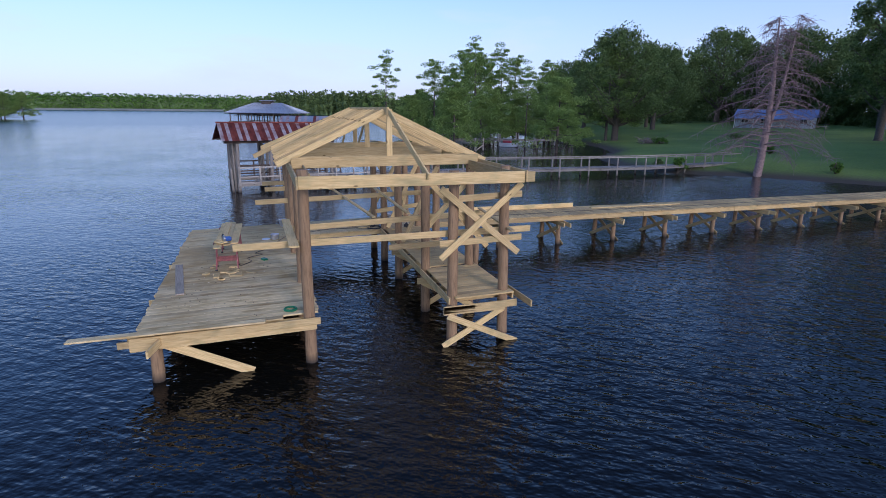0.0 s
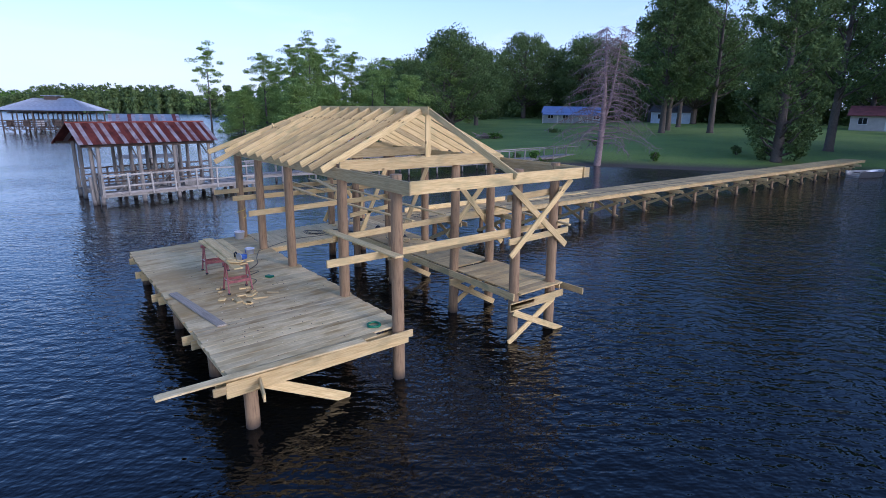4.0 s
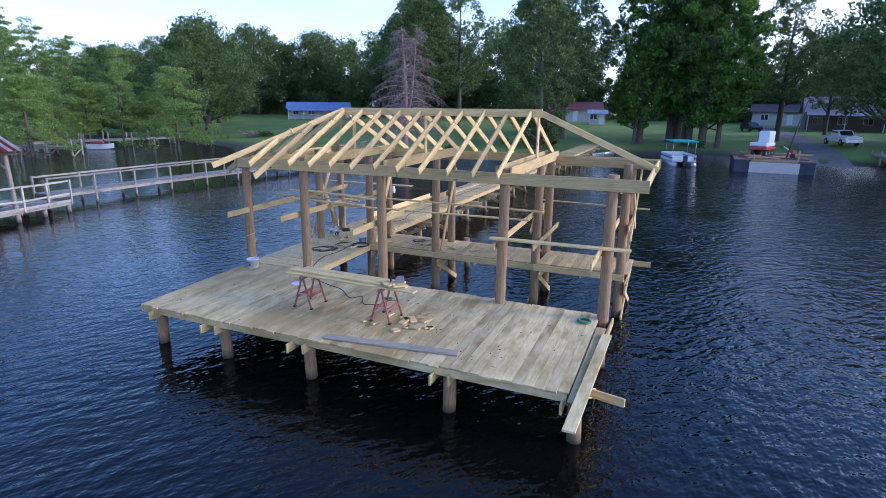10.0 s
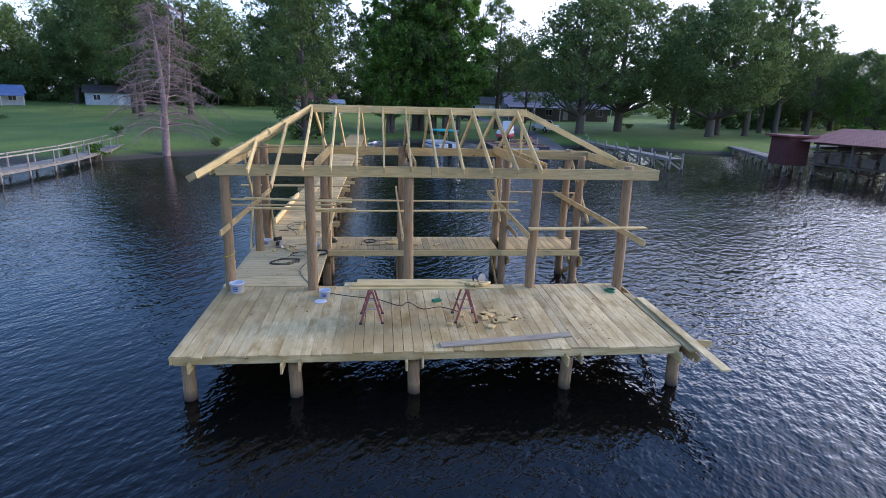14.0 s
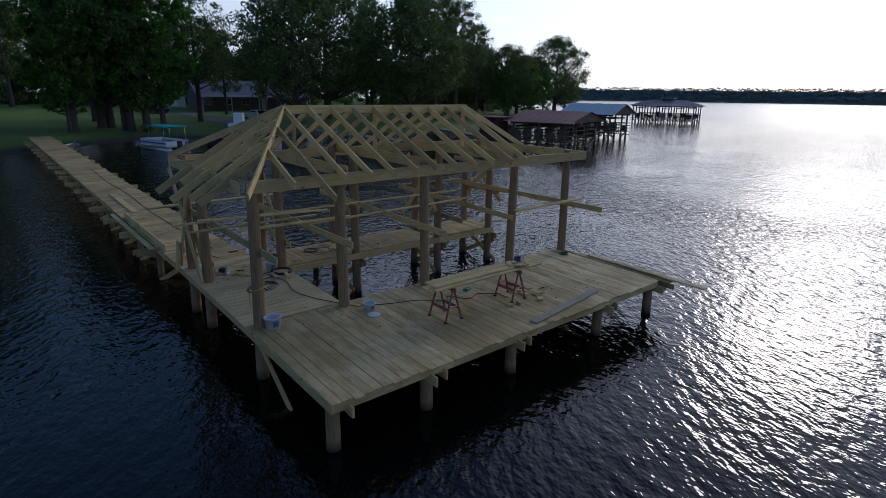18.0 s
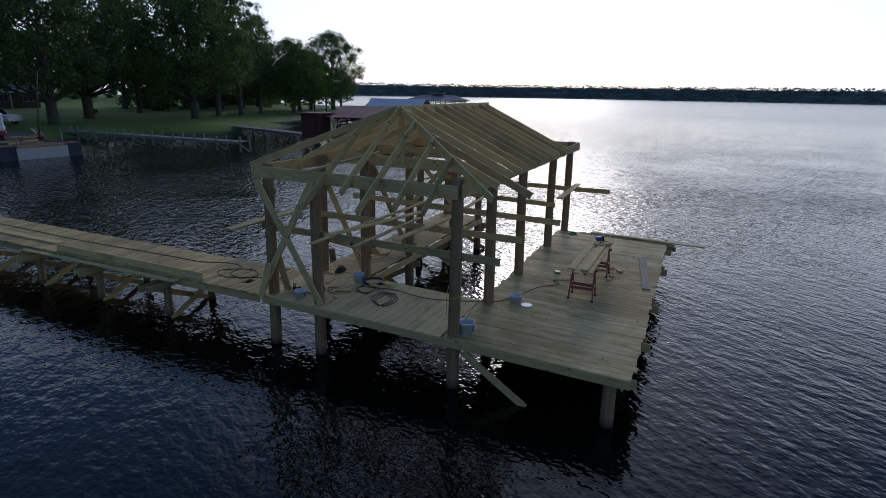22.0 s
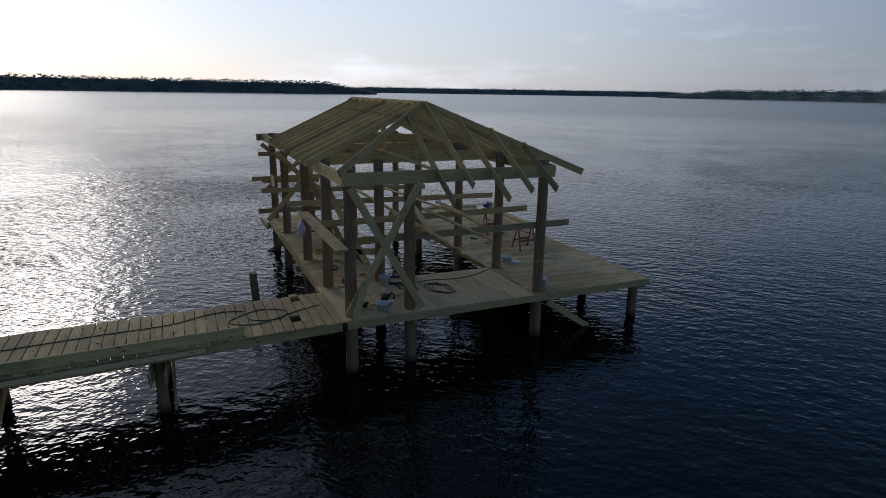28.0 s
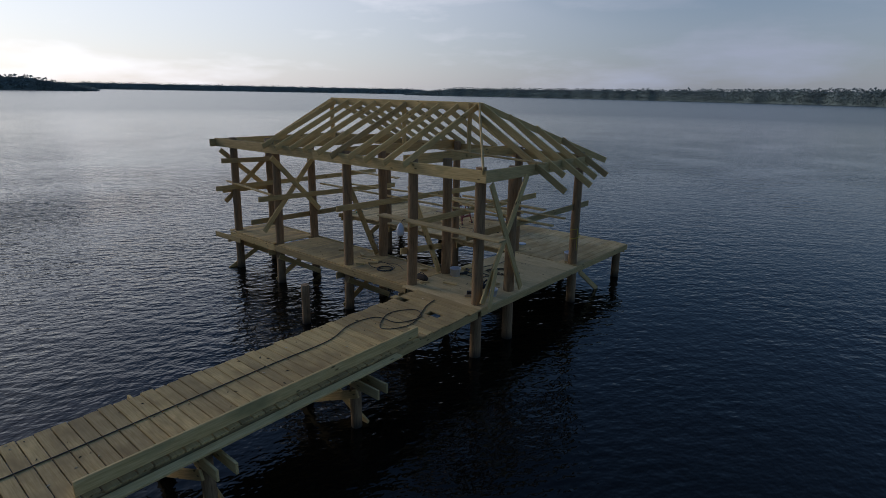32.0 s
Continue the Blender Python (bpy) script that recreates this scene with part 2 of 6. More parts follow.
def leafy(name, light, dark, through_light=0.35):
    m, n, l, b = mat_new(name, 0.6)
    geo = n.new("ShaderNodeNewGeometry")
    col = ramp(n, l, geo.outputs["Random Per Island"], [(0.0, dark), (0.6, light), (1.0, tuple(c * 1.25 for c in light))])
    tr = n.new("ShaderNodeBsdfTranslucent")
    mx = n.new("ShaderNodeMixShader")
    mx.inputs[0].default_value = through_light
    b.inputs["Specular IOR Level"].default_value = 0.2
    l.new(col, b.inputs["Base Color"])
    l.new(col, tr.inputs["Color"])
    l.new(b.outputs[0], mx.inputs[1])
    l.new(tr.outputs[0], mx.inputs[2])
    l.new(mx.outputs[0], n["Material Output"].inputs["Surface"])
    return m


LEAF_OAK = leafy("oak_leaves", (0.145, 0.205, 0.062), (0.072, 0.110, 0.034), 0.42)
LEAF_LIGHT = leafy("light_green_leaves", (0.15, 0.27, 0.045), (0.06, 0.12, 0.022), 0.45)
LEAF_CYPRESS = leafy("cypress_needles", (0.27, 0.37, 0.095), (0.14, 0.22, 0.055), 0.5)
LEAF_FAR = leafy("far_wood_leaves", (0.16, 0.218, 0.066), (0.085, 0.126, 0.038), 0.4)
# lake haze is put into this pale bluish leaf colour and its high translucency
LEAF_HAZE = leafy("hazed_shore_leaves", (0.25, 0.30, 0.29), (0.18, 0.225, 0.22), 0.6)
BARK = plain("tree_bark", (0.10, 0.08, 0.06), 0.9, var=0.4, scale=9, bumpy=0.5)
DEADBARK = plain("dead_grey_bark", (0.29, 0.205, 0.185), 0.9, var=0.3, scale=5)

# water
WATER, n, l, b = mat_new("lake_water", 0.03)
b.inputs["Base Color"].default_value = (0.0042, 0.0044, 0.0036, 1)
b.inputs["IOR"].default_value = 1.333
wav1 = nz(n, l, 4.4, 2, 0.5, (1.0, 1.9, 1))
wav2 = nz(n, l, 10.5, 1, 0.5, (1.0, 1.6, 1))
wav3 = nz(n, l, 0.12, 2, 0.5)
swell = nz(n, l, 1.15, 2, 0.5, (1.0, 2.4, 1))
for w, turn in ((wav1, -35), (wav2, 5), (wav3, 30), (swell, -52)):
    place_node = w.inputs["Vector"].links[0].from_node
    place_node.vector_type = "TEXTURE"
    place_node.inputs["Rotation"].default_value = (0, 0, radians(turn))
gust = ramp(n, l, wav3.outputs["Fac"], [(0.34, (0.45, 0.45, 0.45)), (0.62, (1, 1, 1))])
geo = n.new("ShaderNodeNewGeometry")
reach = n.new("ShaderNodeVectorMath")
reach.operation = "LENGTH"
l.new(geo.outputs["Position"], reach.inputs[0])
open_lake = n.new("ShaderNodeMapRange")
open_lake.inputs["From Min"].default_value, open_lake.inputs["From Max"].default_value = 30.0, 160.0
l.new(reach.outputs["Value"], open_lake.inputs["Value"])
calm = n.new("ShaderNodeMapRange")
calm.inputs["To Min"].default_value, calm.inputs["To Max"].default_value = 1.0, 0.25
l.new(open_lake.outputs[0], calm.inputs["Value"])
gloss = n.new("ShaderNodeMapRange")
gloss.inputs["To Min"].default_value, gloss.inputs["To Max"].default_value = 0.03, 0.22
l.new(open_lake.outputs[0], gloss.inputs["Value"])
# the breeze comes over the open lake, and the water behind the boathouse is sheltered
along = n.new("ShaderNodeSeparateXYZ")
l.new(geo.outputs["Position"], along.inputs[0])
lee = n.new("ShaderNodeMapRange")
lee.interpolation_type = "SMOOTHSTEP"
lee.inputs["From Min"].default_value, lee.inputs["From Max"].default_value = -2.0, 14.0
lee.inputs["To Min"].default_value, lee.inputs["To Max"].default_value = 0.75, 1.0
l.new(along.outputs["X"], lee.inputs["Value"])
breeze = n.new("ShaderNodeMath")
breeze.operation = "MULTIPLY"
l.new(lee.outputs[0], breeze.inputs[0])
l.new(calm.outputs[0], breeze.inputs[1])
# choppier water in the open cove before the bank
cove = n.new("ShaderNodeMapRange")
cove.interpolation_type = "SMOOTHSTEP"
cove.inputs["From Min"].default_value, cove.inputs["From Max"].default_value = 6.0, 22.0
cove.inputs["To Min"].default_value, cove.inputs["To Max"].default_value = 0.0, 1.0
reach = n.new("ShaderNodeVectorMath")
reach.operation = "DOT_PRODUCT"
reach.inputs[1].default_value = (0.8, 0.6, 0)
l.new(geo.outputs["Position"], reach.inputs[0])
l.new(reach.outputs["Value"], cove.inputs["Value"])
beyond = n.new("ShaderNodeMapRange")
beyond.interpolation_type = "SMOOTHSTEP"
beyond.inputs["From Min"].default_value, beyond.inputs["From Max"].default_value = 22.0, 38.0
beyond.inputs["To Min"].default_value, beyond.inputs["To Max"].default_value = 1.2, 0.0
l.new(along.outputs["X"], beyond.inputs["Value"])
lift = n.new("ShaderNodeMath")
lift.operation = "MULTIPLY_ADD"
lift.inputs[2].default_value = 1.0
l.new(cove.outputs[0], lift.inputs[0])
l.new(beyond.outputs[0], lift.inputs[1])
l.new(gloss.outputs[0], b.inputs["Roughness"])
chop = n.new("ShaderNodeMath")
chop.operation = "MULTIPLY"
l.new(breeze.outputs[0], chop.inputs[0])
l.new(lift.outputs[0], chop.inputs[1])
push = n.new("ShaderNodeMath")
push.operation = "MULTIPLY"
l.new(gust, push.inputs[0])
l.new(chop.outputs[0], push.inputs[1])
last = None
for wave, high, power in ((swell, 0.05, push), (wav1, 0.050, push), (wav2, 0.010, breeze)):
    bp = n.new("ShaderNodeBump")
    bp.inputs["Distance"].default_value = high
    l.new(wave.outputs["Fac"], bp.inputs["Height"])
    l.new(power.outputs[0], bp.inputs["Strength"])
    if last:
        l.new(last.outputs["Normal"], bp.inputs["Normal"])
    last = bp
l.new(last.outputs["Normal"], b.inputs["Normal"])

# lawn and mud at the water's edge
LAWN, n, l, b = mat_new("mown_grass", 0.9)
g1 = nz(n, l, 0.12, 4)
g2 = nz(n, l, 5.0, 4, 0.7)
col = ramp(n, l, g1.outputs["Fac"], [(0.3, (0.112, 0.182, 0.022)), (0.55, (0.172, 0.252, 0.034)), (0.75, (0.25, 0.295, 0.06))])
fine = ramp(n, l, g2.outputs["Fac"], [(0.3, (0.6, 0.6, 0.6)), (0.7, (1.15, 1.15, 1.1))])
col = mixc(n, l, 1.0, col, fine, "MULTIPLY")
geo = n.new("ShaderNodeNewGeometry")
sep = n.new("ShaderNodeSeparateXYZ")
l.new(geo.outputs["Position"], sep.inputs[0])
edge = ramp(n, l, sep.outputs["Z"], [(0.18, (1, 1, 1)), (0.5, (0, 0, 0))])
col = mixc(n, l, edge, col, (0.06, 0.05, 0.032))
l.new(col, b.inputs["Base Color"])
bump(n, l, b, g2.outputs["Fac"], 0.6, 0.08)

RUST, n, l, b = mat_new("rusty_red_roof_sheet", 0.75, 0.15)
r1 = nz(n, l, 1.6, 6, 0.7, (1, 1, 0.4))
shift_by_object(n, l, r1)
l.new(ramp(n, l, r1.outputs["Fac"], [(0.3, (0.07, 0.02, 0.015)), (0.5, (0.20, 0.045, 0.03)), (0.68, (0.30, 0.09, 0.06)), (0.8, (0.42, 0.30, 0.26))]), b.inputs["Base Color"])
ZINC, n, l, b = mat_new("pale_zinc_roof_sheet", 0.6, 0.2)
r1 = nz(n, l, 1.4, 6, 0.7, (1, 1, 0.4))
shift_by_object(n, l, r1)
l.new(ramp(n, l, r1.outputs["Fac"], [(0.34, (0.22, 0.07, 0.05)), (0.46, (0.42, 0.33, 0.32)), (0.62, (0.56, 0.55, 0.56))]), b.inputs["Base Color"])
TIN = plain("grey_tin_roof", (0.33, 0.36, 0.40), 0.5, 0.3, var=0.2, scale=1.5)
PALETIN = plain("pale_zinc_sheet", (0.60, 0.63, 0.65), 0.6, 0.1, var=0.12, scale=1.5)
PINKTIN = plain("bleached_red_roof", (0.42, 0.33, 0.32), 0.6, 0.1, var=0.2, scale=1.2)
REDTIN = plain("faded_red_tin_roof", (0.22, 0.07, 0.06), 0.6, 0.1, var=0.3, scale=1.2)
SHINGLE = plain("dark_shingle_roof", (0.10, 0.085, 0.08), 0.9, var=0.25, scale=3)
BLUETIN = plain("blue_tin_roof", (0.17, 0.23, 0.39), 0.5, 0.1, var=0.15, scale=1.2)
DULLROOF = plain("dull_lilac_roof", (0.17, 0.15, 0.165), 0.6, 0.1, var=0.2, scale=1.0)
BRICK = plain("mauve_brick_wall", (0.21, 0.165, 0.16), 0.9, var=0.25, scale=8)
STUCCO = plain("pale_house_wall", (0.55, 0.50, 0.45), 0.9, var=0.08, scale=2)
BLUEGREY = plain("blue_grey_siding", (0.50, 0.56, 0.62), 0.8, var=0.1, scale=2)
WHITE = plain("white_paint", (0.75, 0.75, 0.74), 0.4, var=0.05)
GLASSDARK = plain("dark_window_glass", (0.02, 0.025, 0.03), 0.08, var=0.1)
TEAL = plain("teal_canvas", (0.02, 0.36, 0.36), 0.8, var=0.1)
REDPAINT = plain("red_paint", (0.42, 0.05, 0.06), 0.5, var=0.2)
PINKRED = plain("worn_red_sawhorse_paint", (0.27, 0.085, 0.075), 0.6, var=0.35, scale=14)
RUBBER = plain("black_rubber", (0.02, 0.02, 0.022), 0.6, var=0.2)
CHROME = plain("bare_metal", (0.5, 0.5, 0.5), 0.35, 0.9, var=0.1)
CORD = plain("dark_cord", (0.05, 0.042, 0.028), 0.6, var=0.2)
GREENPLASTIC = plain("green_plastic", (0.01, 0.16, 0.07), 0.4, var=0.15)
BUCKETWHITE = plain("white_bucket_plastic", (0.64, 0.65, 0.69), 0.4, var=0.04)
YELLOWROPE = plain("yellow_rope", (0.62, 0.5, 0.06), 0.8, var=0.2, scale=30)
ROADMAT = plain("worn_concrete_drive", (0.17, 0.145, 0.13), 0.9, var=0.2, scale=0.8, bumpy=0.3)
RUSTHULL = plain("dark_steel_hull", (0.05, 0.055, 0.07), 0.6, 0.2, var=0.35, scale=1.5)
REDDECK = plain("red_brown_deck", (0.22, 0.11, 0.085), 0.85, var=0.3, scale=2.5)
BLUEBOX = plain("blue_tool_plastic", (0.04, 0.10, 0.32), 0.45, var=0.1)


# ---- mesh helpers ----
def mesh(name, verts, faces, mat, smooth=False):
    me = bpy.data.meshes.new(name)
    me.from_pydata([tuple(v) for v in verts], [], faces)
    if mat:
        me.materials.append(mat)
    if smooth:
        me.polygons.foreach_set("use_smooth", [True] * len(me.polygons))
    me.update()
    return me


def thing(name, at, label, category, group="", kind=""):
    e = new(name)
    e.location = at
    e.empty_display_size = 0.3
    return tagged(e, label, category, group, kind)


def root_offset(o):
    v = Vector((0, 0, 0))
    while o:
        v += o.matrix_basis.translation
        o = o.parent
    return v


def put(name, me, m, parent=None, label=""):
    """A mesh object at the world pose m, under a thing that is only moved, not turned."""
    o = new(name, me)
    if parent:
        o.parent = parent
        m = Matrix.Translation(-root_offset(parent)) @ m
    o.matrix_basis = m
    return tagged(o, label)


def box_mesh(name, lx, ly, lz, mat, c=0.006):
    """A box round the origin with chamfered edges: 24 corners."""
    hx, hy, hz = lx / 2, ly / 2, lz / 2
    c = min(c, hx * 0.4, hy * 0.4, hz * 0.4)
    v, ix = [], {}
    for sx in (-1, 1):
        for sy in (-1, 1):
            for sz in (-1, 1):
                for a in range(3):
                    p = [sx * (hx - c), sy * (hy - c), sz * (hz - c)]
                    p[a] = (sx * hx, sy * hy, sz * hz)[a]
                    ix[sx, sy, sz, a] = len(v)
                    v.append(p)
    f = []
    for a in range(3):
        b1, c1 = (a + 1) % 3, (a + 2) % 3
        for s in (-1, 1):
            quad = []
            for sb, sc in ((-1, -1), (1, -1), (1, 1), (-1, 1)):
                k = [0, 0, 0]
                k[a], k[b1], k[c1] = s, sb, sc
                quad.append(ix[k[0], k[1], k[2], a])
            f.append(quad if s > 0 else quad[::-1])
        for sb in (-1, 1):
            for sc in (-1, 1):
                k1, k2 = [0, 0, 0], [0, 0, 0]
                k1[a], k2[a] = -1, 1
                k1[b1] = k2[b1] = sb
                k1[c1] = k2[c1] = sc
                q = [ix[(*k1, b1)], ix[(*k2, b1)], ix[(*k2, c1)], ix[(*k1, c1)]]
                f.append(q if sb * sc > 0 else q[::-1])
    for sx in (-1, 1):
        for sy in (-1, 1):
            for sz in (-1, 1):
                q = [ix[sx, sy, sz, a] for a in range(3)]
                f.append(q if sx * sy * sz > 0 else q[::-1])
    return mesh(name, v, f, mat)


def frame_of(p0, p1, up=(0, 0, 1)):
    p0, p1 = Vector(p0), Vector(p1)
    x = (p1 - p0).normalized()
    u = Vector(up)
    if abs(x.dot(u)) > 0.98:
        u = Vector((0, 1, 0))
    y = u.cross(x).normalized()
    z = x.cross(y)
    m = Matrix((x, y, z)).transposed().to_4x4()
    m.translation = (p0 + p1) / 2
    return m, (p1 - p0).length


def board(name, p0, p1, thick, high, mat, parent, up=(0, 0, 1), label=""):
    """A sawn board whose middle line runs from p0 to p1; its height lies towards up."""
    m, ln = frame_of(p0, p1, up)
    return put(name, box_mesh(name, ln, thick, high, mat), m, parent, label)


def block(name, lo, hi, mat, parent=None, label="", c=0.006):
    lo, hi = Vector(lo), Vector(hi)
    d = hi - lo
    return put(name, box_mesh(name, d.x, d.y, d.z, mat, c), Matrix.Translation((lo + hi) / 2), parent, label)


def tube_data(points, radii, sides=8, cap=True):
    """Vertices and faces of a tube along points."""
    v, f = [], []
    n = len(points)
    pts = [Vector(p) for p in points]
    ref = Vector((0.31, 0.93, 0.17))
    for i, p in enumerate(pts):
        d = (pts[min(i + 1, n - 1)] - pts[max(i - 1, 0)]).normalized()
        a = d.cross(ref)
        if a.length < 1e-3:
            a = d.cross(Vector((1, 0, 0)))
        a.normalize()
        b2 = d.cross(a)
        for k in range(sides):
            t = 2 * math.pi * k / sides
            v.append(p + (a * math.cos(t) + b2 * math.sin(t)) * radii[i])
    for i in range(n - 1):
        for k in range(sides):
            k2 = (k + 1) % sides
            f.append((i * sides + k, i * sides + k2, (i + 1) * sides + k2, (i + 1) * sides + k))
    if cap:
        f.append(tuple(range(sides))[::-1])
        f.append(tuple((n - 1) * sides + k for k in range(sides)))
    return v, f


def tube(name, points, radii, mat, parent=None, sides=8, label="", smooth=True):
    if isinstance(radii, (int, float)):
        radii = [radii] * len(points)
    v, f = tube_data(points, radii, sides)
    c = Vector(points[0])
    return put(name, mesh(name, [p - c for p in v], f, mat, smooth), Matrix.Translation(c), parent, label)


def round_post(name, foot, top, r0, r1, mat, parent, rng, label=""):
    """A peeled log: tapered, slightly crooked and out of round."""
    foot, top = Vector(foot), Vector(top)
    rings, sides = 9, 14
    v, f = [], []
    ph = [rng.uniform(0, 6.28) for _ in range(4)]
    for i in range(rings):
        t = i / (rings - 1)
        c = foot.lerp(top, t) + Vector((math.sin(t * 5 + ph[0]), math.cos(t * 4 + ph[1]), 0)) * 0.012 * (1 - abs(2 * t - 1))
        r = r0 + (r1 - r0) * t
        for k in range(sides):
            a = 2 * math.pi * k / sides
            rr = r * (1 + 0.035 * math.sin(3 * a + ph[2] + t * 3) + 0.025 * math.sin(5 * a + ph[3] - t * 7))
            v.append(c + Vector((math.cos(a) * rr, math.sin(a) * rr, 0)) - foot)
    for i in range(rings - 1):
        for k in range(sides):
            k2 = (k + 1) % sides
            f.append((i * sides + k, i * sides + k2, (i + 1) * sides + k2, (i + 1) * sides + k))
    f.append(tuple((rings - 1) * sides + k for k in range(sides)))
    me = mesh(name, v, f, mat)
    me.polygons.foreach_set("use_smooth", [len(p.vertices) == 4 for p in me.polygons])
    return put(name, me, Matrix.Translation(foot), parent, label)


# ---- the lake and the land ----
def shore_y(x):
    xs = (-900, -400, -200, -130, -95, -66, -50, -42, -34, -27, -20, -16, -11, -7, -4, -1, 3, 8, 14, 18, 24, 28, 37, 45, 49, 60, 80, 105, 122, 132, 150, 190, 300)
    ys = (150, 110, 80, 62, 56, 54, 50, 46.5, 39, 36.5, 35, 41.5, 45.5, 48, 52, 56, 59, 64, 66, 63, 58, 60.5, 59, 55, 53.5, 58, 66, 74, 80, 92, 125, 220, 520)
    return float(np.interp(x, xs, ys))


def land_z(x, y):
    """Low mud bank in front of the lawns, and a steeper, higher one at the neighbours'."""
    d = y - shore_y(x)
    if d < 0:
        return max(-1.2, 0.12 * d)
    w = min(1.0, max(0.0, (x - 25) / 5))
    w = w * w * (3 - 2 * w)
    return 0.05 + (0.38 + 0.62 * w) * (1 - math.exp(-d / (2.2 - 1.4 * w))) + (3.2 - 1.1 * w) * (1 - math.exp(-d / 80.0)) + 0.10 * noise.noise((x * 0.06, y * 0.06, 0)) * min(1.0, d / 10)


def sheet(name, xs, ys, height, mat):
    v = [(x, y, height(x, y)) for y in ys for x in xs]
    k = len(xs)
    f = [(j * k + i, j * k + i + 1, (j + 1) * k + i + 1, (j + 1) * k + i) for j in range(len(ys) - 1) for i in range(k - 1)]
    return mesh(name, v, f, mat, True)


lake = tagged(put("water", sheet("water", [-5000, -600, -60, 0, 60, 600, 5000], [-5000, -600, -60, 0, 60, 600, 5000], lambda x, y: 0.0, WATER), Matrix()), "dark blue lake water with small ripples", "water", kind="structure")
xs = [-900, -600, -420, -300, -220] + [float(a) for a in np.arange(-180, 200, 3.0)] + [230, 300]
ys = [float(a) for a in np.arange(32, 120, 1.0)] + [float(a) for a in np.arange(120, 260, 6)] + [300, 400, 600]
ground = tagged(put("ground", sheet("ground", xs, ys, land_z, LAWN), Matrix()), "mown green lawn sloping down to a muddy lake bank", "lawn", kind="structure")


# ---- the new boathouse ----
rng = random.Random(5)
COLS = (0.17, 2.08, 4.31, 7.35, 9.60)
ROW_A, ROW_B, ROW_C, ROW_P = 3.23, 6.41, 7.69, 0.27


def deck_z(y):
    return 1.02 + 0.024 * y


def roof_z(y):
    """The rafters' upper edge."""
    return 5.31 - 0.477 * abs(y - 5.40)


boathouse = thing("boathouse_frame", (4.9, 5.4, 0), "unfinished timber boathouse frame of round posts with open pale rafters", "boathouse")
for i, x in enumerate(COLS):
    for row, dx in ((ROW_A, 0.05), (ROW_B, 0.04), (ROW_C, 0.03)):
        lean = 0.09 if i == 0 else (-0.03 if i == 4 else 0.02)
        tall = 4.10 if row != ROW_B else 4.02
        round_post("post", (x + rng.uniform(-0.02, 0.02), row, -1.0), (x + lean * (1 if row == ROW_A else 0.9), row - (0.08 if row == ROW_C else 0.0), tall), 0.128, 0.108, POSTWOOD, boathouse, rng)

# beams: along the front and back, across both ends, and across the inner posts
T2, H10, H8, H6 = 0.04, 0.245, 0.19, 0.145
for x0, x1, mat in ((0.12, 4.82, BEAMWOOD), (4.825, 10.26, LUMBER)):
    board("front_beam", (x0, 3.09, 3.905), (x1, 3.08, 3.915), T2, H10, mat, boathouse)
for x0, x1, mat in ((-0.02, 5.4, LUMBER), (5.405, 10.26, BEAMWOOD)):
    board("back_beam", (x0, 7.80, 3.945), (x1, 7.81, 3.935), T2, H10, mat, boathouse)
board("end_beam", (10.20, 3.105, 3.92), (10.20, 7.785, 3.92), T2, H10, LUMBER, boathouse)
board("end_beam", (-0.01, 3.12, 3.90), (0.02, 7.775, 3.945), T2, H10, BEAMWOOD, boathouse)
board("beam_block", (10.20, 7.84, 3.92), (10.20, 8.02, 3.92), 0.05, 0.22, BEAMWOOD, boathouse)
for x, mat in ((2.24, BEAMWOOD), (4.47, LUMBER), (7.19, LUMBER), (7.51, BEAMWOOD)):
    board("cross_beam", (x, 3.12, 4.03), (x, 7.77, 4.06), T2, H10, mat, boathouse)
board("inner_beam", (7.53, 3.38, 3.90), (9.5, 3.37, 3.91), T2, H8, BEAMWOOD, boathouse)
board("inner_beam", (7.53, 7.52, 3.92), (10.17, 7.53, 3.92), T2, H10, BEAMWOOD, boathouse)

# ridge, its posts, and the rafters
board("ridge_board", (1.93, 5.385, 5.21), (7.56, 5.415, 5.225), T2, H8, LUMBER, boathouse)
for x in (7.47, 4.43, 2.20):
    board("king_post", (x, 5.46, 3.98), (x, 5.46, 5.28), T2, 0.14, LUMBER, boathouse, up=(0, 1, 0))


def rafter(p0, p1, mat=LUMBER, name="rafter"):
    board(name, p0, p1, T2, H6, mat, boathouse)


for i in range(10):
    x = 1.97 + 0.592 * i
    out = 2.80 + rng.uniform(-0.04, 0.04)
    w = rng.uniform(-0.03, 0.03)
    rafter((x - 0.01, 5.38, roof_z(5.38) - 0.085), (x + w + 0.03, out, roof_z(out) - 0.085))
    out = 8.00 + rng.uniform(-0.05, 0.05)
    rafter((x + 0.03, 5.43, roof_z(5.43) - 0.085), (x + 0.05 - w, out, roof_z(out) - 0.085 + 0.03))
for x, ytop, ytail in ((1.43, 4.58, 2.20), (0.86, 3.82, 2.68)):
    rafter((x, ytop, roof_z(ytop) - 0.09), (x + 0.02, ytail, roof_z(ytail) - 0.09), name="jack_rafter")
rafter((1.95, 5.36, 5.24), (-0.10, 2.45, 3.86), name="hip_rafter")
rafter((1.95, 5.42, 5.24), (0.02, 7.86, 4.06), name="hip_rafter")
for y, xa, za, xb, zb in ((5.95, 1.53, 4.98, -0.76, 3.52), (5.36, 1.94, 5.24, -0.40, 3.76), (4.76, 1.52, 4.98, -0.78, 3.52), (4.12, 1.12, 4.71, -0.60, 3.62), (3.54, 0.66, 4.42, -0.62, 3.62)):
    rafter((xa, y, za), (xb, y - 0.04, zb), name="jack_rafter")
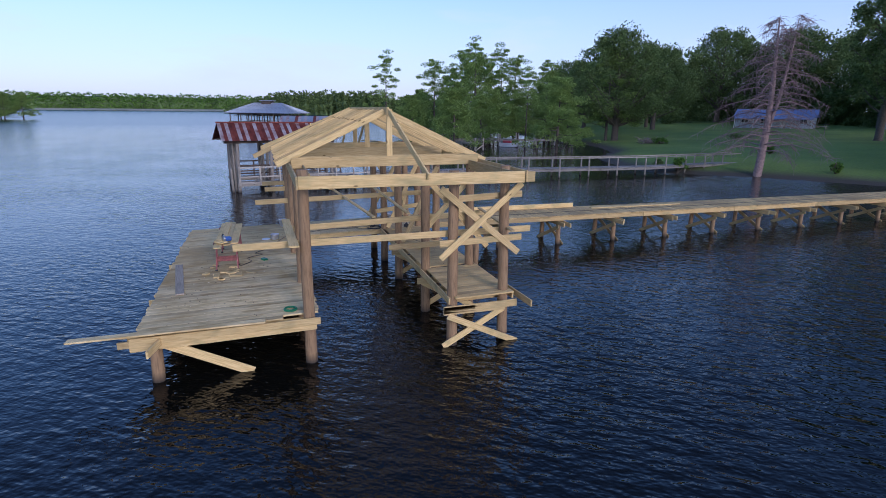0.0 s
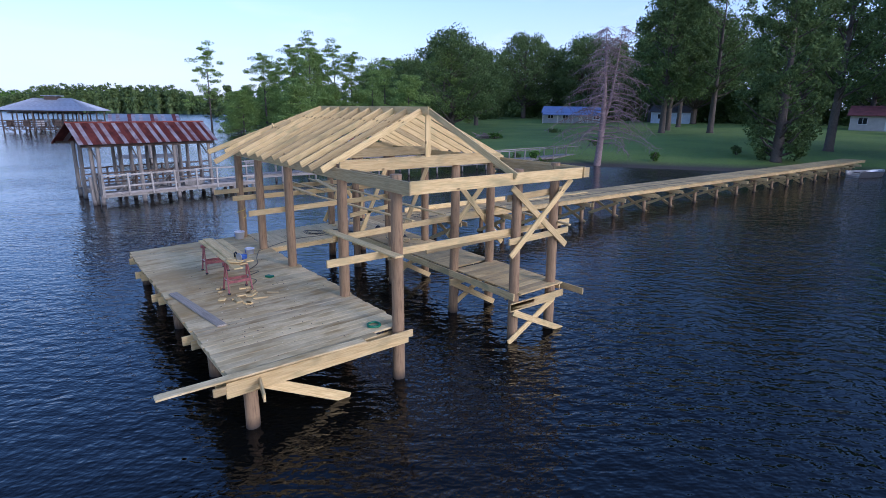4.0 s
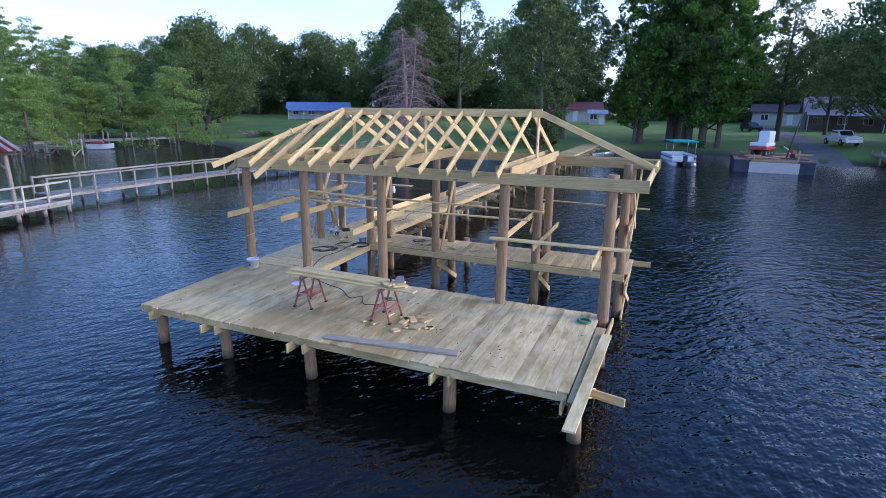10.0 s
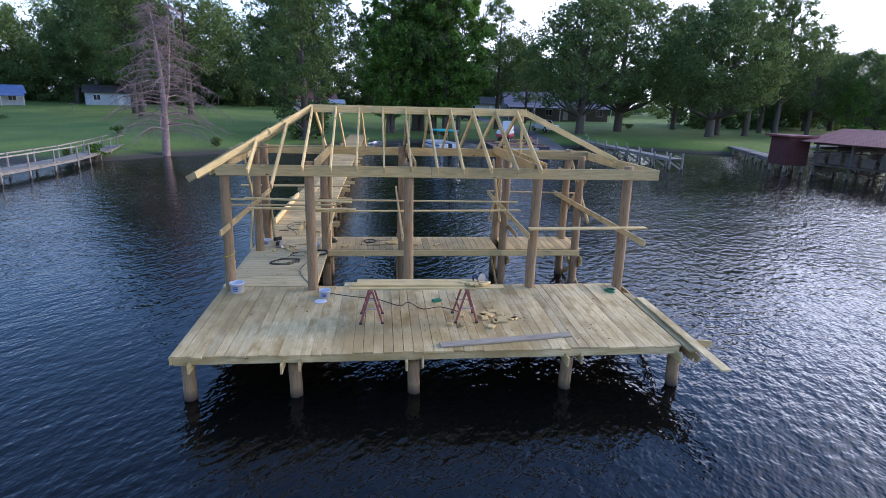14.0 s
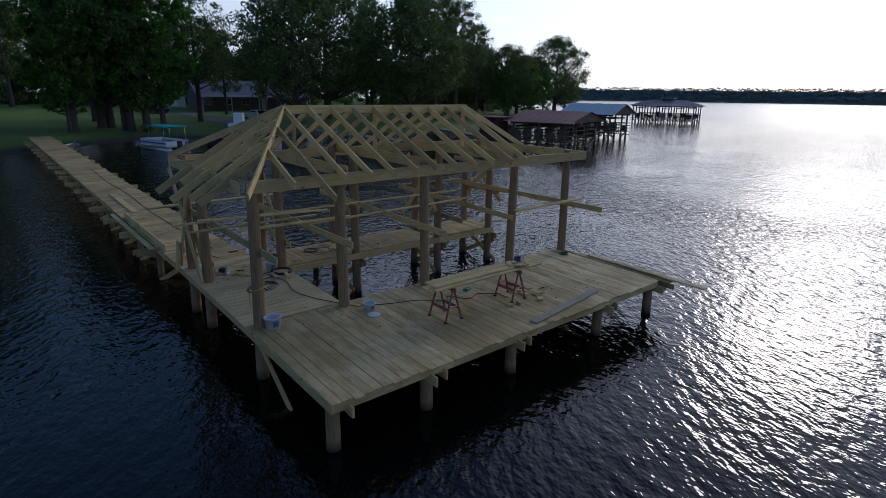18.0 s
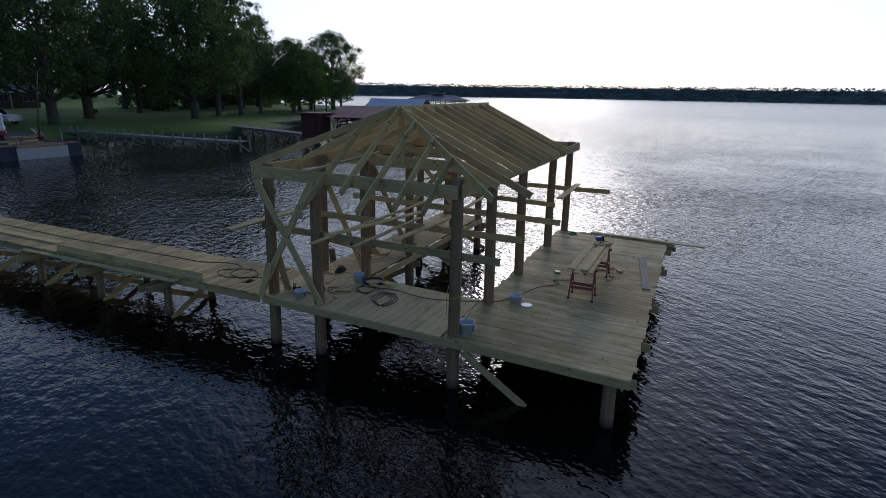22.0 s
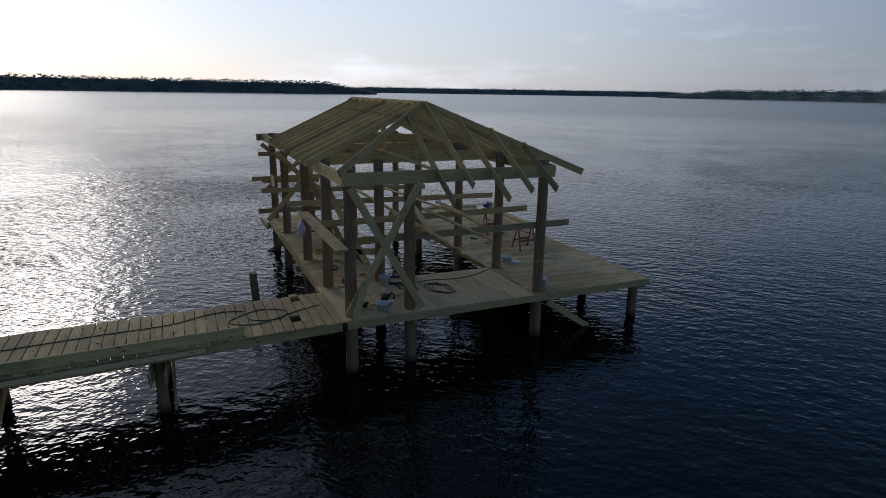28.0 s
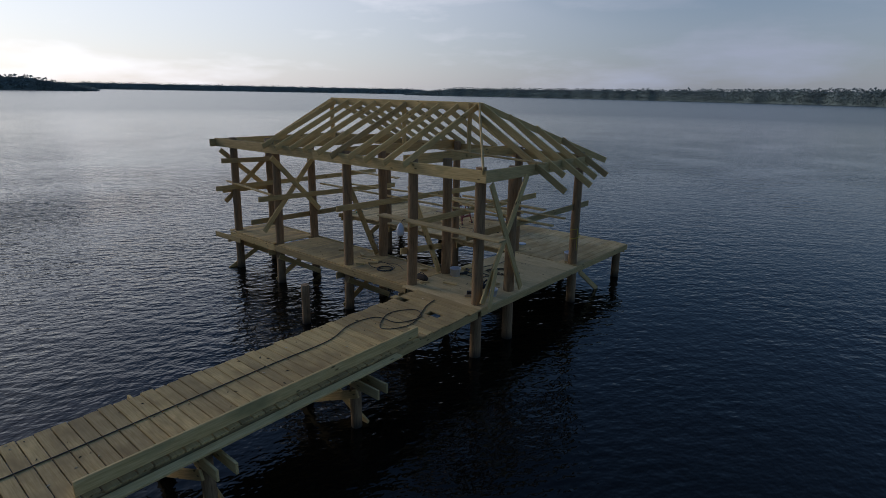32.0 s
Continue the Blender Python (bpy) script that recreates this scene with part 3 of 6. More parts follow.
rafter((7.55, 5.43, 5.22), (10.30, 5.62, 3.98), name="end_rafter")

# boards nailed across the rows of posts, some of them sticking out
for x, y0, z0, y1, z1, mat in ((0.31, 2.40, 2.64, 7.95, 2.70, LUMBER), (1.93, 2.48, 2.66, 7.90, 2.70, BEAMWOOD), (4.16, 2.20, 2.60, 8.12, 2.75, LUMBER),
                               (7.20, 3.05, 2.42, 8.35, 2.60, LUMBER), (9.46, 1.82, 2.57, 8.35, 2.62, LUMBER), (9.73, 6.05, 2.44, 8.0, 2.50, BEAMWOOD),
                               (7.50, 5.40, 1.86, 8.44, 1.92, BEAMWOOD), (9.46, 6.2, 3.36, 8.1, 3.44, LUMBER), (2.22, 6.1, 1.82, 7.9, 2.02, LUMBER)):
    board("tie_board", (x, y0, z0), (x, y1, z1), T2, H6, mat, boathouse)
# flat boards laid along the length on the ties
for p0, p1, w in (((-0.55, 5.95, 2.745), (7.60, 5.90, 2.735), 0.09), ((-0.4, 5.10, 2.745), (2.5, 5.15, 2.745), 0.09), ((2.0, 4.55, 2.70), (7.47, 5.04, 2.66), 0.09),
                  ((7.15, 2.93, 2.64), (10.05, 2.98, 2.66), 0.19), ((7.1, 8.0, 2.70), (10.1, 7.62, 2.72), 0.09), ((-0.6, 8.0, 2.80), (2.72, 8.02, 2.82), 0.24),
                  ((0.0, 6.0, 2.77), (2.9, 5.3, 2.80), 0.14), ((0.4, 4.63, 2.76), (3.05, 4.5, 2.76), 0.14)):
    m, ln = frame_of(p0, p1)
    put("laid_board", box_mesh("laid_board", ln, w, 0.038, LUMBER), m, boathouse)
board("loose_rafter", (-0.36, 6.13, 4.10), (2.5, 6.25, 4.21), 0.09, 0.038, LUMBER, boathouse)

# braces
for p0, p1 in (((9.76, 6.05, 3.66), (9.76, 7.92, 2.14)), ((9.80, 7.93, 3.73), (9.80, 6.05, 2.12)), ((9.77, 6.25, 0.76), (9.77, 7.98, -0.05)), ((9.74, 7.62, 0.82), (9.74, 6.15, 0.02)),
               ((-0.06, 7.68, 3.80), (0.02, 6.22, 1.24)), ((-0.02, 6.28, 3.84), (-0.02, 7.80, 1.30)), ((7.22, 7.85, 3.72), (7.20, 6.30, 2.05)), ((7.26, 8.2, 1.66), (7.24, 6.42, 3.62)),
               ((4.46, 6.52, 1.22), (4.45, 7.62, 3.55)), ((2.22, 6.52, 1.22), (2.22, 7.60, 3.50)), ((0.45, 7.45, 1.22), (0.36, 7.62, 2.15)), ((-0.14, 7.70, 1.20), (-0.10, 7.45, 2.0)),
               ((4.45, 6.30, 0.85), (4.45, 7.75, 0.05)), ((7.50, 6.30, 0.85), (7.50, 7.75, 0.05)), ((7.22, 7.8, 0.85), (7.22, 6.35, 0.05)), ((4.18, 7.8, 0.85), (4.18, 6.35, 0.05))):
    board("brace", p0, p1, T2, H6, LUMBER, boathouse, up=(0, 0, 1))
board("tie_board", (9.76, 6.15, 0.88), (9.76, 7.66, 0.88), T2, H8, LUMBER, boathouse)

# yellow rope wound on the corner post
turns = [(0.22 + 0.14 * math.cos(a), ROW_A + 0.14 * math.sin(a), 1.75 + 0.5 * a / 12.6) for a in np.linspace(0, 8.8, 30)]
tagged(tube("rope", turns + [(0.10, 3.34, 2.0), (0.09, 3.35, 1.5)], 0.008, YELLOWROPE, None, 5), "yellow rope wound round a post", "rope")

# ---- decks ----
main_deck = thing("deck", (4.8, 1.7, 0), "broad weathered plank deck on round piles over the water", "deck", kind="structure")
platform = thing("platform", (1.1, 5.6, 0), "plank platform beside the boat slip", "deck", kind="structure")
catwalk = thing("catwalk", (6.0, 7.1, 0), "narrow plank catwalk along the boat slip", "catwalk", kind="structure")
SP = 0.187


def deck_board(name, me, p0, p1, parent):
    m, ln = frame_of(p0, p1)
    put(name, me, m, parent)


db = [box_mesh("deck_board", L, w, 0.038, DECKWOOD, 0.004) for L, w in ((3.49, 0.1835), (3.47, 0.181), (3.52, 0.185), (3.45, 0.178), (3.54, 0.184))]
for i in range(51):
    x = 0.09 + SP * i
    j = rng.uniform(-0.012, 0.012)
    y0, y1 = -0.11 + 0.006 * x + j, 3.40 + j
    dz = rng.uniform(-0.002, 0.003) - 0.019
    me = db[rng.randrange(5)]
    deck_board("deck_board", me, (x, y0, deck_z(y0) + dz), (x + rng.uniform(-0.004, 0.004), y1, deck_z(y1) + dz), main_deck)
deck_board("deck_board", box_mesh("deck_board", 3.0, 0.179, 0.038, LUMBER), (9.645, -0.30, 1.0), (9.645, 2.70, 1.075), main_deck)
for y in (-0.02, 1.10, 2.25, 3.30):
    board("joist", (0.02, y, deck_z(y) - 0.04 - 0.075), (9.5, y, deck_z(y) - 0.04 - 0.075), T2, H6, DECKWOOD if y < 0 else BEAMWOOD, main_deck)
for i, x in enumerate(COLS):
    top = deck_z(ROW_P) - 0.19
    round_post("pile", (x + 0.02, ROW_P, -1.0), (x + rng.uniform(-0.02, 0.02), ROW_P, top + 0.13), 0.125, 0.115, POSTWOOD, main_deck, rng)
    for s in (-1, 1):
        if i == 0 and s < 0:
            continue
        board("cap_beam", (x + s * 0.15, -0.24 + 0.09 * (s > 0), 0.80), (x + s * 0.15, 3.36, 0.88), T2, H8, LUMBER if s > 0 else BEAMWOOD, main_deck)
board("edge_beam", (9.75, -0.14, 0.905), (9.79, 3.44, 0.985), T2, 0.15, LUMBER, main_deck)
board("edge_beam", (9.745, -0.35, 0.86), (9.745, 0.09, 0.865), T2, 0.14, BEAMWOOD, main_deck)
board("edge_beam", (0.0, -0.07, 0.928), (0.0, 7.8, 1.10), T2, 0.16, BEAMWOOD, main_deck)
board("stub_beam", (9.35, 0.49, 0.87), (10.36, 0.26, 0.87), T2, 0.15, LUMBER, main_deck)
board("brace", (9.70, 0.45, 0.80), (9.70, 2.05, -0.02), T2, H8, LUMBER, main_deck)
board("brace", (0.10, 3.0, 0.82), (0.10, 1.72, -0.02), T2, H6, BEAMWOOD, main_deck)
board("stub_beam", (0.02, 0.06, 0.86), (0.30, 0.06, 0.86), T2, 0.16, LUMBER, main_deck)
for x, s in ((2.25, 1), (4.48, 1), (7.52, 1)):
    board("stub_beam", (x + 0.02, 0.36, 0.80), (x + 0.75, 0.40, 0.80), T2, 0.17, LUMBER, main_deck)

pb = box_mesh("deck_board", 2.18, 0.1845, 0.038, PLATWOOD, 0.004)
for i in range(24):
    y = 3.53 + SP * i
    deck_board("deck_board", pb, (-0.03, y, deck_z(y) - 0.019), (2.15, y, deck_z(y) - 0.019), platform)
board("joist", (2.10, 3.45, 1.0), (2.10, 7.8, 1.09), T2, H6, LUMBER, platform)
cb = box_mesh("deck_board", 1.42, 0.179, 0.038, WALKWOOD, 0.005)
for i in range(41):
    x = 2.25 + SP * i
    if i == 27:
        continue
    up = 0.012 if i > 27 else 0.0
    deck_board("deck_board", cb, (x, 6.42, 1.165 + up), (x, 7.84, 1.195 + up), catwalk)
for y in (6.30, 7.86):
    for x0, x1 in ((2.1, 7.3), (7.31, 9.72)):
        board("edge_beam", (x0, y, 1.10), (x1, y, 1.10), T2, 0.17, BEAMWOOD, catwalk)
board("edge_beam", (8.9, 8.02, 1.06), (10.27, 8.07, 1.06), T2, 0.16, LUMBER, catwalk)
for x in (3.2, 5.6, 8.6, 9.4):
    board("cap_beam", (x, 6.32, 1.02), (x, 7.84, 1.05), T2, 0.15, LUMBER, catwalk)
for x in COLS[1:]:
    board("cap_beam", (x + 0.16, 6.15, 0.90), (x + 0.16, 7.95, 0.93), T2, 0.17, BEAMWOOD, catwalk)

# ---- the long walkway to the bank ----
walkway = thing("walkway", (0.95, 43, 0), "long narrow plank walkway on paired piles leading to the bank", "walkway", kind="structure")
WX0, WX1, WZ, W_END = -0.04, 1.74, 1.21, 58.5
wb = [box_mesh("walk_board", 1.78 + d, 0.174, 0.038, WALKWOOD, 0.006) for d in (0, 0.03, -0.02)]
yy, k = 7.95, 0
far_v, far_f = [], []
while yy < W_END:
    if k < 290:
        if k in (3, 4):
            # cut short round a square opening
            for a, c in ((WX0, 1.42), (1.70, WX1 + 0.12)) if k == 3 else ((WX0, 0.34), (0.66, WX1)):
                put("walk_board", box_mesh("walk_board", c - a, 0.174, 0.038, WALKWOOD, 0.006), Matrix.Translation(((a + c) / 2, yy, WZ - 0.019)), walkway)
        else:
            x0 = WX0 + rng.uniform(-0.02, 0.02)
            deck_board("walk_board", wb[k % 3], (x0, yy, WZ - 0.019), (x0 + 1.78, yy, WZ - 0.019), walkway)
    else:
        base = len(far_v)
        for z in (WZ - 0.038, WZ):
            far_v += [(WX0, yy - 0.089, z), (WX1, yy - 0.089, z), (WX1, yy + 0.089, z), (WX0, yy + 0.089, z)]
        far_f += [tuple(base + q for q in s) for s in ((3, 2, 1, 0), (4, 5, 6, 7), (0, 1, 5, 4), (1, 2, 6, 5), (2, 3, 7, 6), (3, 0, 4, 7))]
    yy += SP
    k += 1
far_boards = put("far_walk_boards", mesh("far_walk_boards", far_v, far_f, WALKWOOD), Matrix(), walkway)
tagged(far_boards, kind="stuff")
for x in (WX0 + 0.05, 0.85, WX1 - 0.05):
    y0 = 7.9
    while y0 < W_END:
        y1 = min(y0 + 4.87, W_END)
        board("stringer", (x, y0, WZ - 0.125), (x, y1 - 0.01, WZ - 0.125), T2, 0.17, BEAMWOOD, walkway)
        y0 = y1
y = 11.1
while y < W_END - 2:
    for x, l0 in ((0.18, -0.05), (1.50, 0.05)):
        round_post("pile", (x + l0, y, -1.0), (x, y, WZ - 0.06), 0.10, 0.09, POSTWOOD, walkway, rng)
    for s in (-1, 1):
        board("cap_beam", (-0.47 + rng.uniform(-0.15, 0.1), y + s * 0.115, 0.90), (2.13 + rng.uniform(-0.1, 0.2), y + s * 0.115, 0.90), T2, 0.17, LUMBER, walkway)
    board("brace", (-0.07, y + 0.17, 0.78), (1.63, y + 0.17, -0.02), T2, H6, BEAMWOOD, walkway)
    board("brace", (1.83, y - 0.17, 0.78), (0.08, y - 0.17, -0.02), T2, H6, BEAMWOOD, walkway)
    y += 2.62
lone = thing("mooring_pile", (4.32, 9.05, -1), "single short round pile standing in the water", "pile")
round_post("shaft", (4.40, 9.0, -1), (4.30, 9.06, 1.02), 0.10, 0.095, POSTWOOD, lone, rng)

# loose timber lying about
plank = thing("loose_plank", (0.3, 12.6, WZ), "long pale plank standing on edge on the walkway", "plank", "loose planks")
board("plank", (0.06, 9.68, WZ + 0.096), (0.07, 15.2, WZ + 0.096), T2, 0.19, LUMBER, plank)
board("edge_board", (-0.135, 10.35, 1.145), (-0.145, 16.4, 1.135), 0.15, 0.04, LUMBER, walkway)
plank = thing("loose_plank", (1.7, 11.6, WZ), "plank lying flat along the walkway edge", "plank", "loose planks")
board("plank", (0.52, 15.8, WZ + 0.021), (0.55, 20.4, WZ + 0.021), 0.24, 0.038, LUMBER, plank)
plank = thing("loose_plank", (9.77, 0.6, 1.1), "long weathered plank overhanging the deck corner", "plank", "loose planks")
board("plank", (9.80, 2.35, 1.100), (9.74, -1.17, 1.045), 0.19, 0.036, DECKWOOD, plank)
plank = thing("loose_plank", (6.2, 0.4, 1.04), "dark weathered plank lying on the deck", "plank", "loose planks")
board("plank", (4.80, 0.12, deck_z(0.12) + 0.022), (7.45, 0.47, deck_z(0.47) + 0.022), 0.19, 0.038, OLDPLANK, plank)

# ---- sawhorses and the boards on them ----
def sawhorse(at):
    e = thing("sawhorse", at, "worn red metal folding sawhorse standing on the deck", "sawhorse", "sawhorses")
    x, y, z = at
    board("top_bar", (x, y - 0.31, z + 0.69), (x, y + 0.31, z + 0.69), 0.06, 0.07, PINKRED, e)
    for sx in (-1, 1):
        for sy in (-1, 1):
            board("leg", (x + sx * 0.02, y + sy * 0.24, z + 0.68), (x + sx * 0.22, y + sy * 0.27, z + 0.015), 0.032, 0.04, PINKRED, e)
            block("foot", (x + sx * 0.22 - 0.03, y + sy * 0.27 - 0.03, z), (x + sx * 0.22 + 0.03, y + sy * 0.27 + 0.03, z + 0.035), RUBBER, e)
        board("crossbar", (x + sx * 0.14, y - 0.26, z + 0.27), (x + sx * 0.14, y + 0.26, z + 0.27), 0.02, 0.07, PINKRED, e)
    for sy in (-1, 1):
        board("spreader", (x - 0.13, y + sy * 0.26, z + 0.32), (x + 0.13, y + sy * 0.26, z + 0.32), 0.015, 0.025, CHROME, e)
    return e


sawhorse((3.50, 1.43, deck_z(1.43)))
sawhorse((5.45, 1.41, deck_z(1.41)))
for dy, z, x0, x1, mat in ((-0.15, 0, 3.05, 6.2, LUMBER), (0.06, 0, 2.95, 5.9, DECKWOOD), (0.25, 0, 3.2, 5.75, LUMBER), (-0.05, 0.04, 3.1, 5.4, LUMBER)):
    e = thing("work_board", (4.5, 1.41 + dy, 1.77 + z), "pale board laid across the sawhorses", "plank", "boards on the sawhorses")
    board("board", (x0, 1.42 + dy, deck_z(1.42) + 0.745 + z), (x1, 1.39 + dy, deck_z(1.42) + 0.745 + z), 0.185, 0.036, mat, e)


def offcut(x, y, z, ang, ln, w=0.09):
    e = thing("offcut", (x, y, z), "short pale offcut of sawn timber", "offcut", "timber offcuts")
    m = pose(x, y, z + 0.02, 0, 0, ang)
    put("piece", box_mesh("piece", ln, w, 0.036, LUMBER), m, e)


for q in range(15):
    offcut(5.9 + rng.gauss(0, 0.35), 1.30 + rng.gauss(0, 0.25), deck_z(1.3), rng.uniform(0, 180), rng.uniform(0.12, 0.34), rng.choice((0.09, 0.14)))
for q in range(9):
    offcut(5.55 + rng.gauss(0, 0.22), 1.37 + rng.uniform(-0.12, 0.12), 1.838 + 0.001 * q, rng.uniform(0, 180), rng.uniform(0.12, 0.3))
for q in range(10):
    offcut(rng.uniform(0.6, 2.0), rng.uniform(5.6, 7.4), deck_z(6.5) + 0.01, rng.uniform(0, 180), rng.uniform(0.15, 0.5))
for q in range(6):
    offcut(rng.uniform(2.4, 5.5), rng.uniform(6.6, 7.6), 1.205, rng.uniform(0, 180), rng.uniform(0.15, 0.4))


def saw(at, ang, col, label):
    e = thing("power_saw", at, label, "saw", "power tools")
    m = pose(*at, 0, 0, ang)
    put("base_plate", box_mesh("base_plate", 0.28, 0.14, 0.006, CHROME), m @ pose(0, 0, 0.004), e)
    put("motor", box_mesh("motor", 0.14, 0.16, 0.11, col, 0.03), m @ pose(0.02, 0.08, 0.09), e)
    v, f = tube_data([(0, -0.012, 0), (0, 0.012, 0)], [0.093, 0.093], 20)
    put("blade_guard", mesh("blade_guard", v, f, CHROME), m @ pose(0.02, -0.02, 0.10), e)
    v, f = tube_data([(-0.05, 0, 0.13), (-0.12, 0, 0.19), (-0.17, 0, 0.15), (-0.16, 0, 0.07)], [0.02] * 4, 8)
    put("handle", mesh("handle", v, f, RUBBER, True), m, e)


saw((5.75, 1.41, 1.841), 20, BLUEBOX, "blue circular saw lying on the boards")
saw((0.74, 6.74, deck_z(6.74)), 60, RUBBER, "black circular saw standing on the platform")


def bucket(at, r, h, label):
    e = thing("bucket", at, label, "bucket", "buckets")
    prof = [(r * 0.86, 0.0), (r, h), (r * 1.06, h), (r * 1.06, h - 0.02), (r * 0.98, h - 0.02), (r * 0.98, h), (r * 0.93, h), (r * 0.82, 0.012)]
    s = 18
    v = [(math.cos(6.2832 * k / s) * a, math.sin(6.2832 * k / s) * a, z) for a, z in prof for k in range(s)]
    f = [(i * s + k, i * s + (k + 1) % s, (i + 1) * s + (k + 1) % s, (i + 1) * s + k) for i in range(len(prof) - 1) for k in range(s)]
    f += [tuple(range(s))[::-1], tuple((len(prof) - 1) * s + k for k in range(s))]
    put("shell", mesh("shell", v, f, BUCKETWHITE, True), Matrix.Translation(at), e)
    x, y, z = at
    tube("bail", [(x + r * math.cos(a), y + r * 0.25, z + h - 0.02 - r * 0.9 * math.sin(a)) for a in np.linspace(0, math.pi, 9)], 0.004, CHROME, e, 5)
    for q in (0, 1, 2):
        block("label_bar", (x - r * 0.35, y - r * 0.985 - 0.004, z + h * (0.3 + 0.16 * q)), (x + r * 0.35, y - r * 0.93, z + h * (0.38 + 0.16 * q)), BLUEBOX, e, c=0.001)


bucket((0.40, 3.05, deck_z(3.05)), 0.16, 0.24, "white plastic tub beside the corner post")
bucket((2.42, 2.70, deck_z(2.70)), 0.13, 0.17, "short white and blue pail on the deck")
bucket((1.78, 6.42, deck_z(6.42)), 0.13, 0.2, "white pail standing on the platform")
bucket((0.30, 6.98, deck_z(6.98)), 0.13, 0.16, "short white tub beside a brace on the platform")
lid = thing("plastic_disc", (2.35, 2.42, deck_z(2.42)), "round white plastic disc lying on the deck", "disc")
v, f = tube_data([(0, 0, 0), (0, 0, 0.012), (0, 0, 0.02)], [0.135, 0.14, 0.12], 20)
put("disc", mesh("disc", v, f, BUCKETWHITE), Matrix.Translation((2.35, 2.42, deck_z(2.42) + 0.001)), lid)


def coil(name, at, r, turns_n, thick, mat, label, cat):
    e = thing(name, at, label, cat)
    pts = []
    for q in range(int(turns_n * 18)):
        a = q / 18 * 6.2832
        rr = r * (1 - 0.04 * (q / 18 % 3)) * (1 + 0.05 * math.sin(a * 0.37))
        pts.append((at[0] + rr * math.cos(a), at[1] + rr * math.sin(a), at[2] + thick + 0.35 * thick * (q / 18)))
    tube("loops", pts, thick, mat, e, 6)
    return e


coil("green_hose", (9.28, 2.86, deck_z(2.86)), 0.13, 6, 0.014, GREENPLASTIC, "small flat coil of green line on the deck", "coil")
e = thing("green_clamp", (4.95, 2.35, deck_z(2.35)), "small green plastic tool case on the deck", "tool case")
put("case", box_mesh("case", 0.2, 0.13, 0.05, GREENPLASTIC, 0.015), pose(4.95, 2.35, deck_z(2.35) + 0.026, 0, 0, 25), e)


def cord(name, pts, label, r=0.009):
    out = []
    P = [Vector(p) for p in pts]
    for i in range(len(P) - 1):
        a, b1, c, d = P[max(i - 1, 0)], P[i], P[i + 1], P[min(i + 2, len(P) - 1)]
        for q in range(6):
            t = q / 6
            out.append(0.5 * (2 * b1 + (c - a) * t + (2 * a - 5 * b1 + 4 * c - d) * t * t + (3 * b1 - a - 3 * c + d) * t ** 3))
    out.append(P[-1])
    o = tube(name, out, r, CORD, None, 5)
    return tagged(o, label, "cord", "extension cords")


def on_deck(pts, r=0.009):
    return [(x, y, (deck_z(y) if y < 7.85 else WZ) + r) for x, y in pts]


cord("extension_cord", on_deck([(2.3, 3.0), (3.0, 2.7), (3.6, 2.5), (4.1, 2.1), (4.3, 2.3), (4.6, 1.9), (5.0, 2.0), (5.4, 1.7)]), "dark extension cord lying across the deck")
cord("extension_cord", on_deck([(1.5, 6.2), (1.7, 5.4), (1.6, 4.6), (1.8, 3.9), (2.3, 3.0)]), "dark extension cord lying across the platform")
loops = [(1.1 + 0.36 * math.cos(a) + 0.05 * math.sin(3 * a), 5.2 + 0.24 * math.sin(a * 1.02) + 0.04 * a * 0.3) for a in np.linspace(0, 19, 44)]
cord("extension_cord", on_deck(loops), "dark extension cord heaped in loose loops on the platform")
loops = [(1.45 + 0.30 * math.cos(a) + 0.05 * math.sin(2.3 * a), 6.0 + 0.2 * math.sin(a * 1.03)) for a in np.linspace(0, 14, 36)]
cord("extension_cord", on_deck(loops), "dark extension cord heaped in loose loops on the platform")
walkcord = [(1.05 + 0.05 * math.sin(y * 0.7), y) for y in np.arange(30, 11.2, -1.5)] + [(1.1, 10.9), (1.35, 10.2), (1.25, 9.6), (0.75, 9.5), (0.6, 9.0), (0.95, 8.8), (1.2, 9.3), (0.8, 9.9), (0.5, 9.4), (0.9, 8.5), (1.0, 8.1)]
cord("extension_cord", on_deck(walkcord), "dark extension cord running along the walkway")
cord("extension_cord", on_deck([(3.0, 7.0), (3.5, 6.8), (4.0, 7.2), (3.6, 7.4), (3.2, 7.1), (3.8, 6.9), (4.6, 7.1)]), "dark cord on the catwalk")
jug = thing("plastic_jug", (1.91, 8.2, 2.7), "pale plastic float hanging from a laid board", "float")
v, f = tube_data([(0, 0, -0.14), (0, 0, -0.12), (0, 0, 0.0), (0, 0, 0.10), (0, 0, 0.15)], [0.03, 0.075, 0.09, 0.06, 0.025], 14)
put("body", mesh("body", v, f, BUCKETWHITE, True), Matrix.Translation((1.91, 8.22, 2.64)), jug)
tube("line", [(1.91, 8.22, 2.77), (1.91, 8.14, 2.85), (1.91, 8.05, 2.85)], 0.008, CORD, jug, 5)


# a canvas tool bag and an air hose on the platform
bag = thing("tool_bag", (2.3, 7.35, deck_z(7.35)), "dark canvas tool bag slumped beside a post", "bag")
bx, by, bz = 2.16, 7.22, deck_z(7.22) + 0.003
secs = [(0.0, 0.17, 0.10), (0.03, 0.19, 0.11), (0.08, 0.15, 0.08), (0.12, 0.12, 0.03)]
v = [(bx + math.cos(a) * lx * (1 + 0.12 * math.sin(3 * a + z * 20)), by + math.sin(a) * ly * (1 + 0.15 * math.cos(2 * a)), bz + z) for z, lx, ly in secs for a in np.linspace(0, 6.2832, 15)[:-1]]
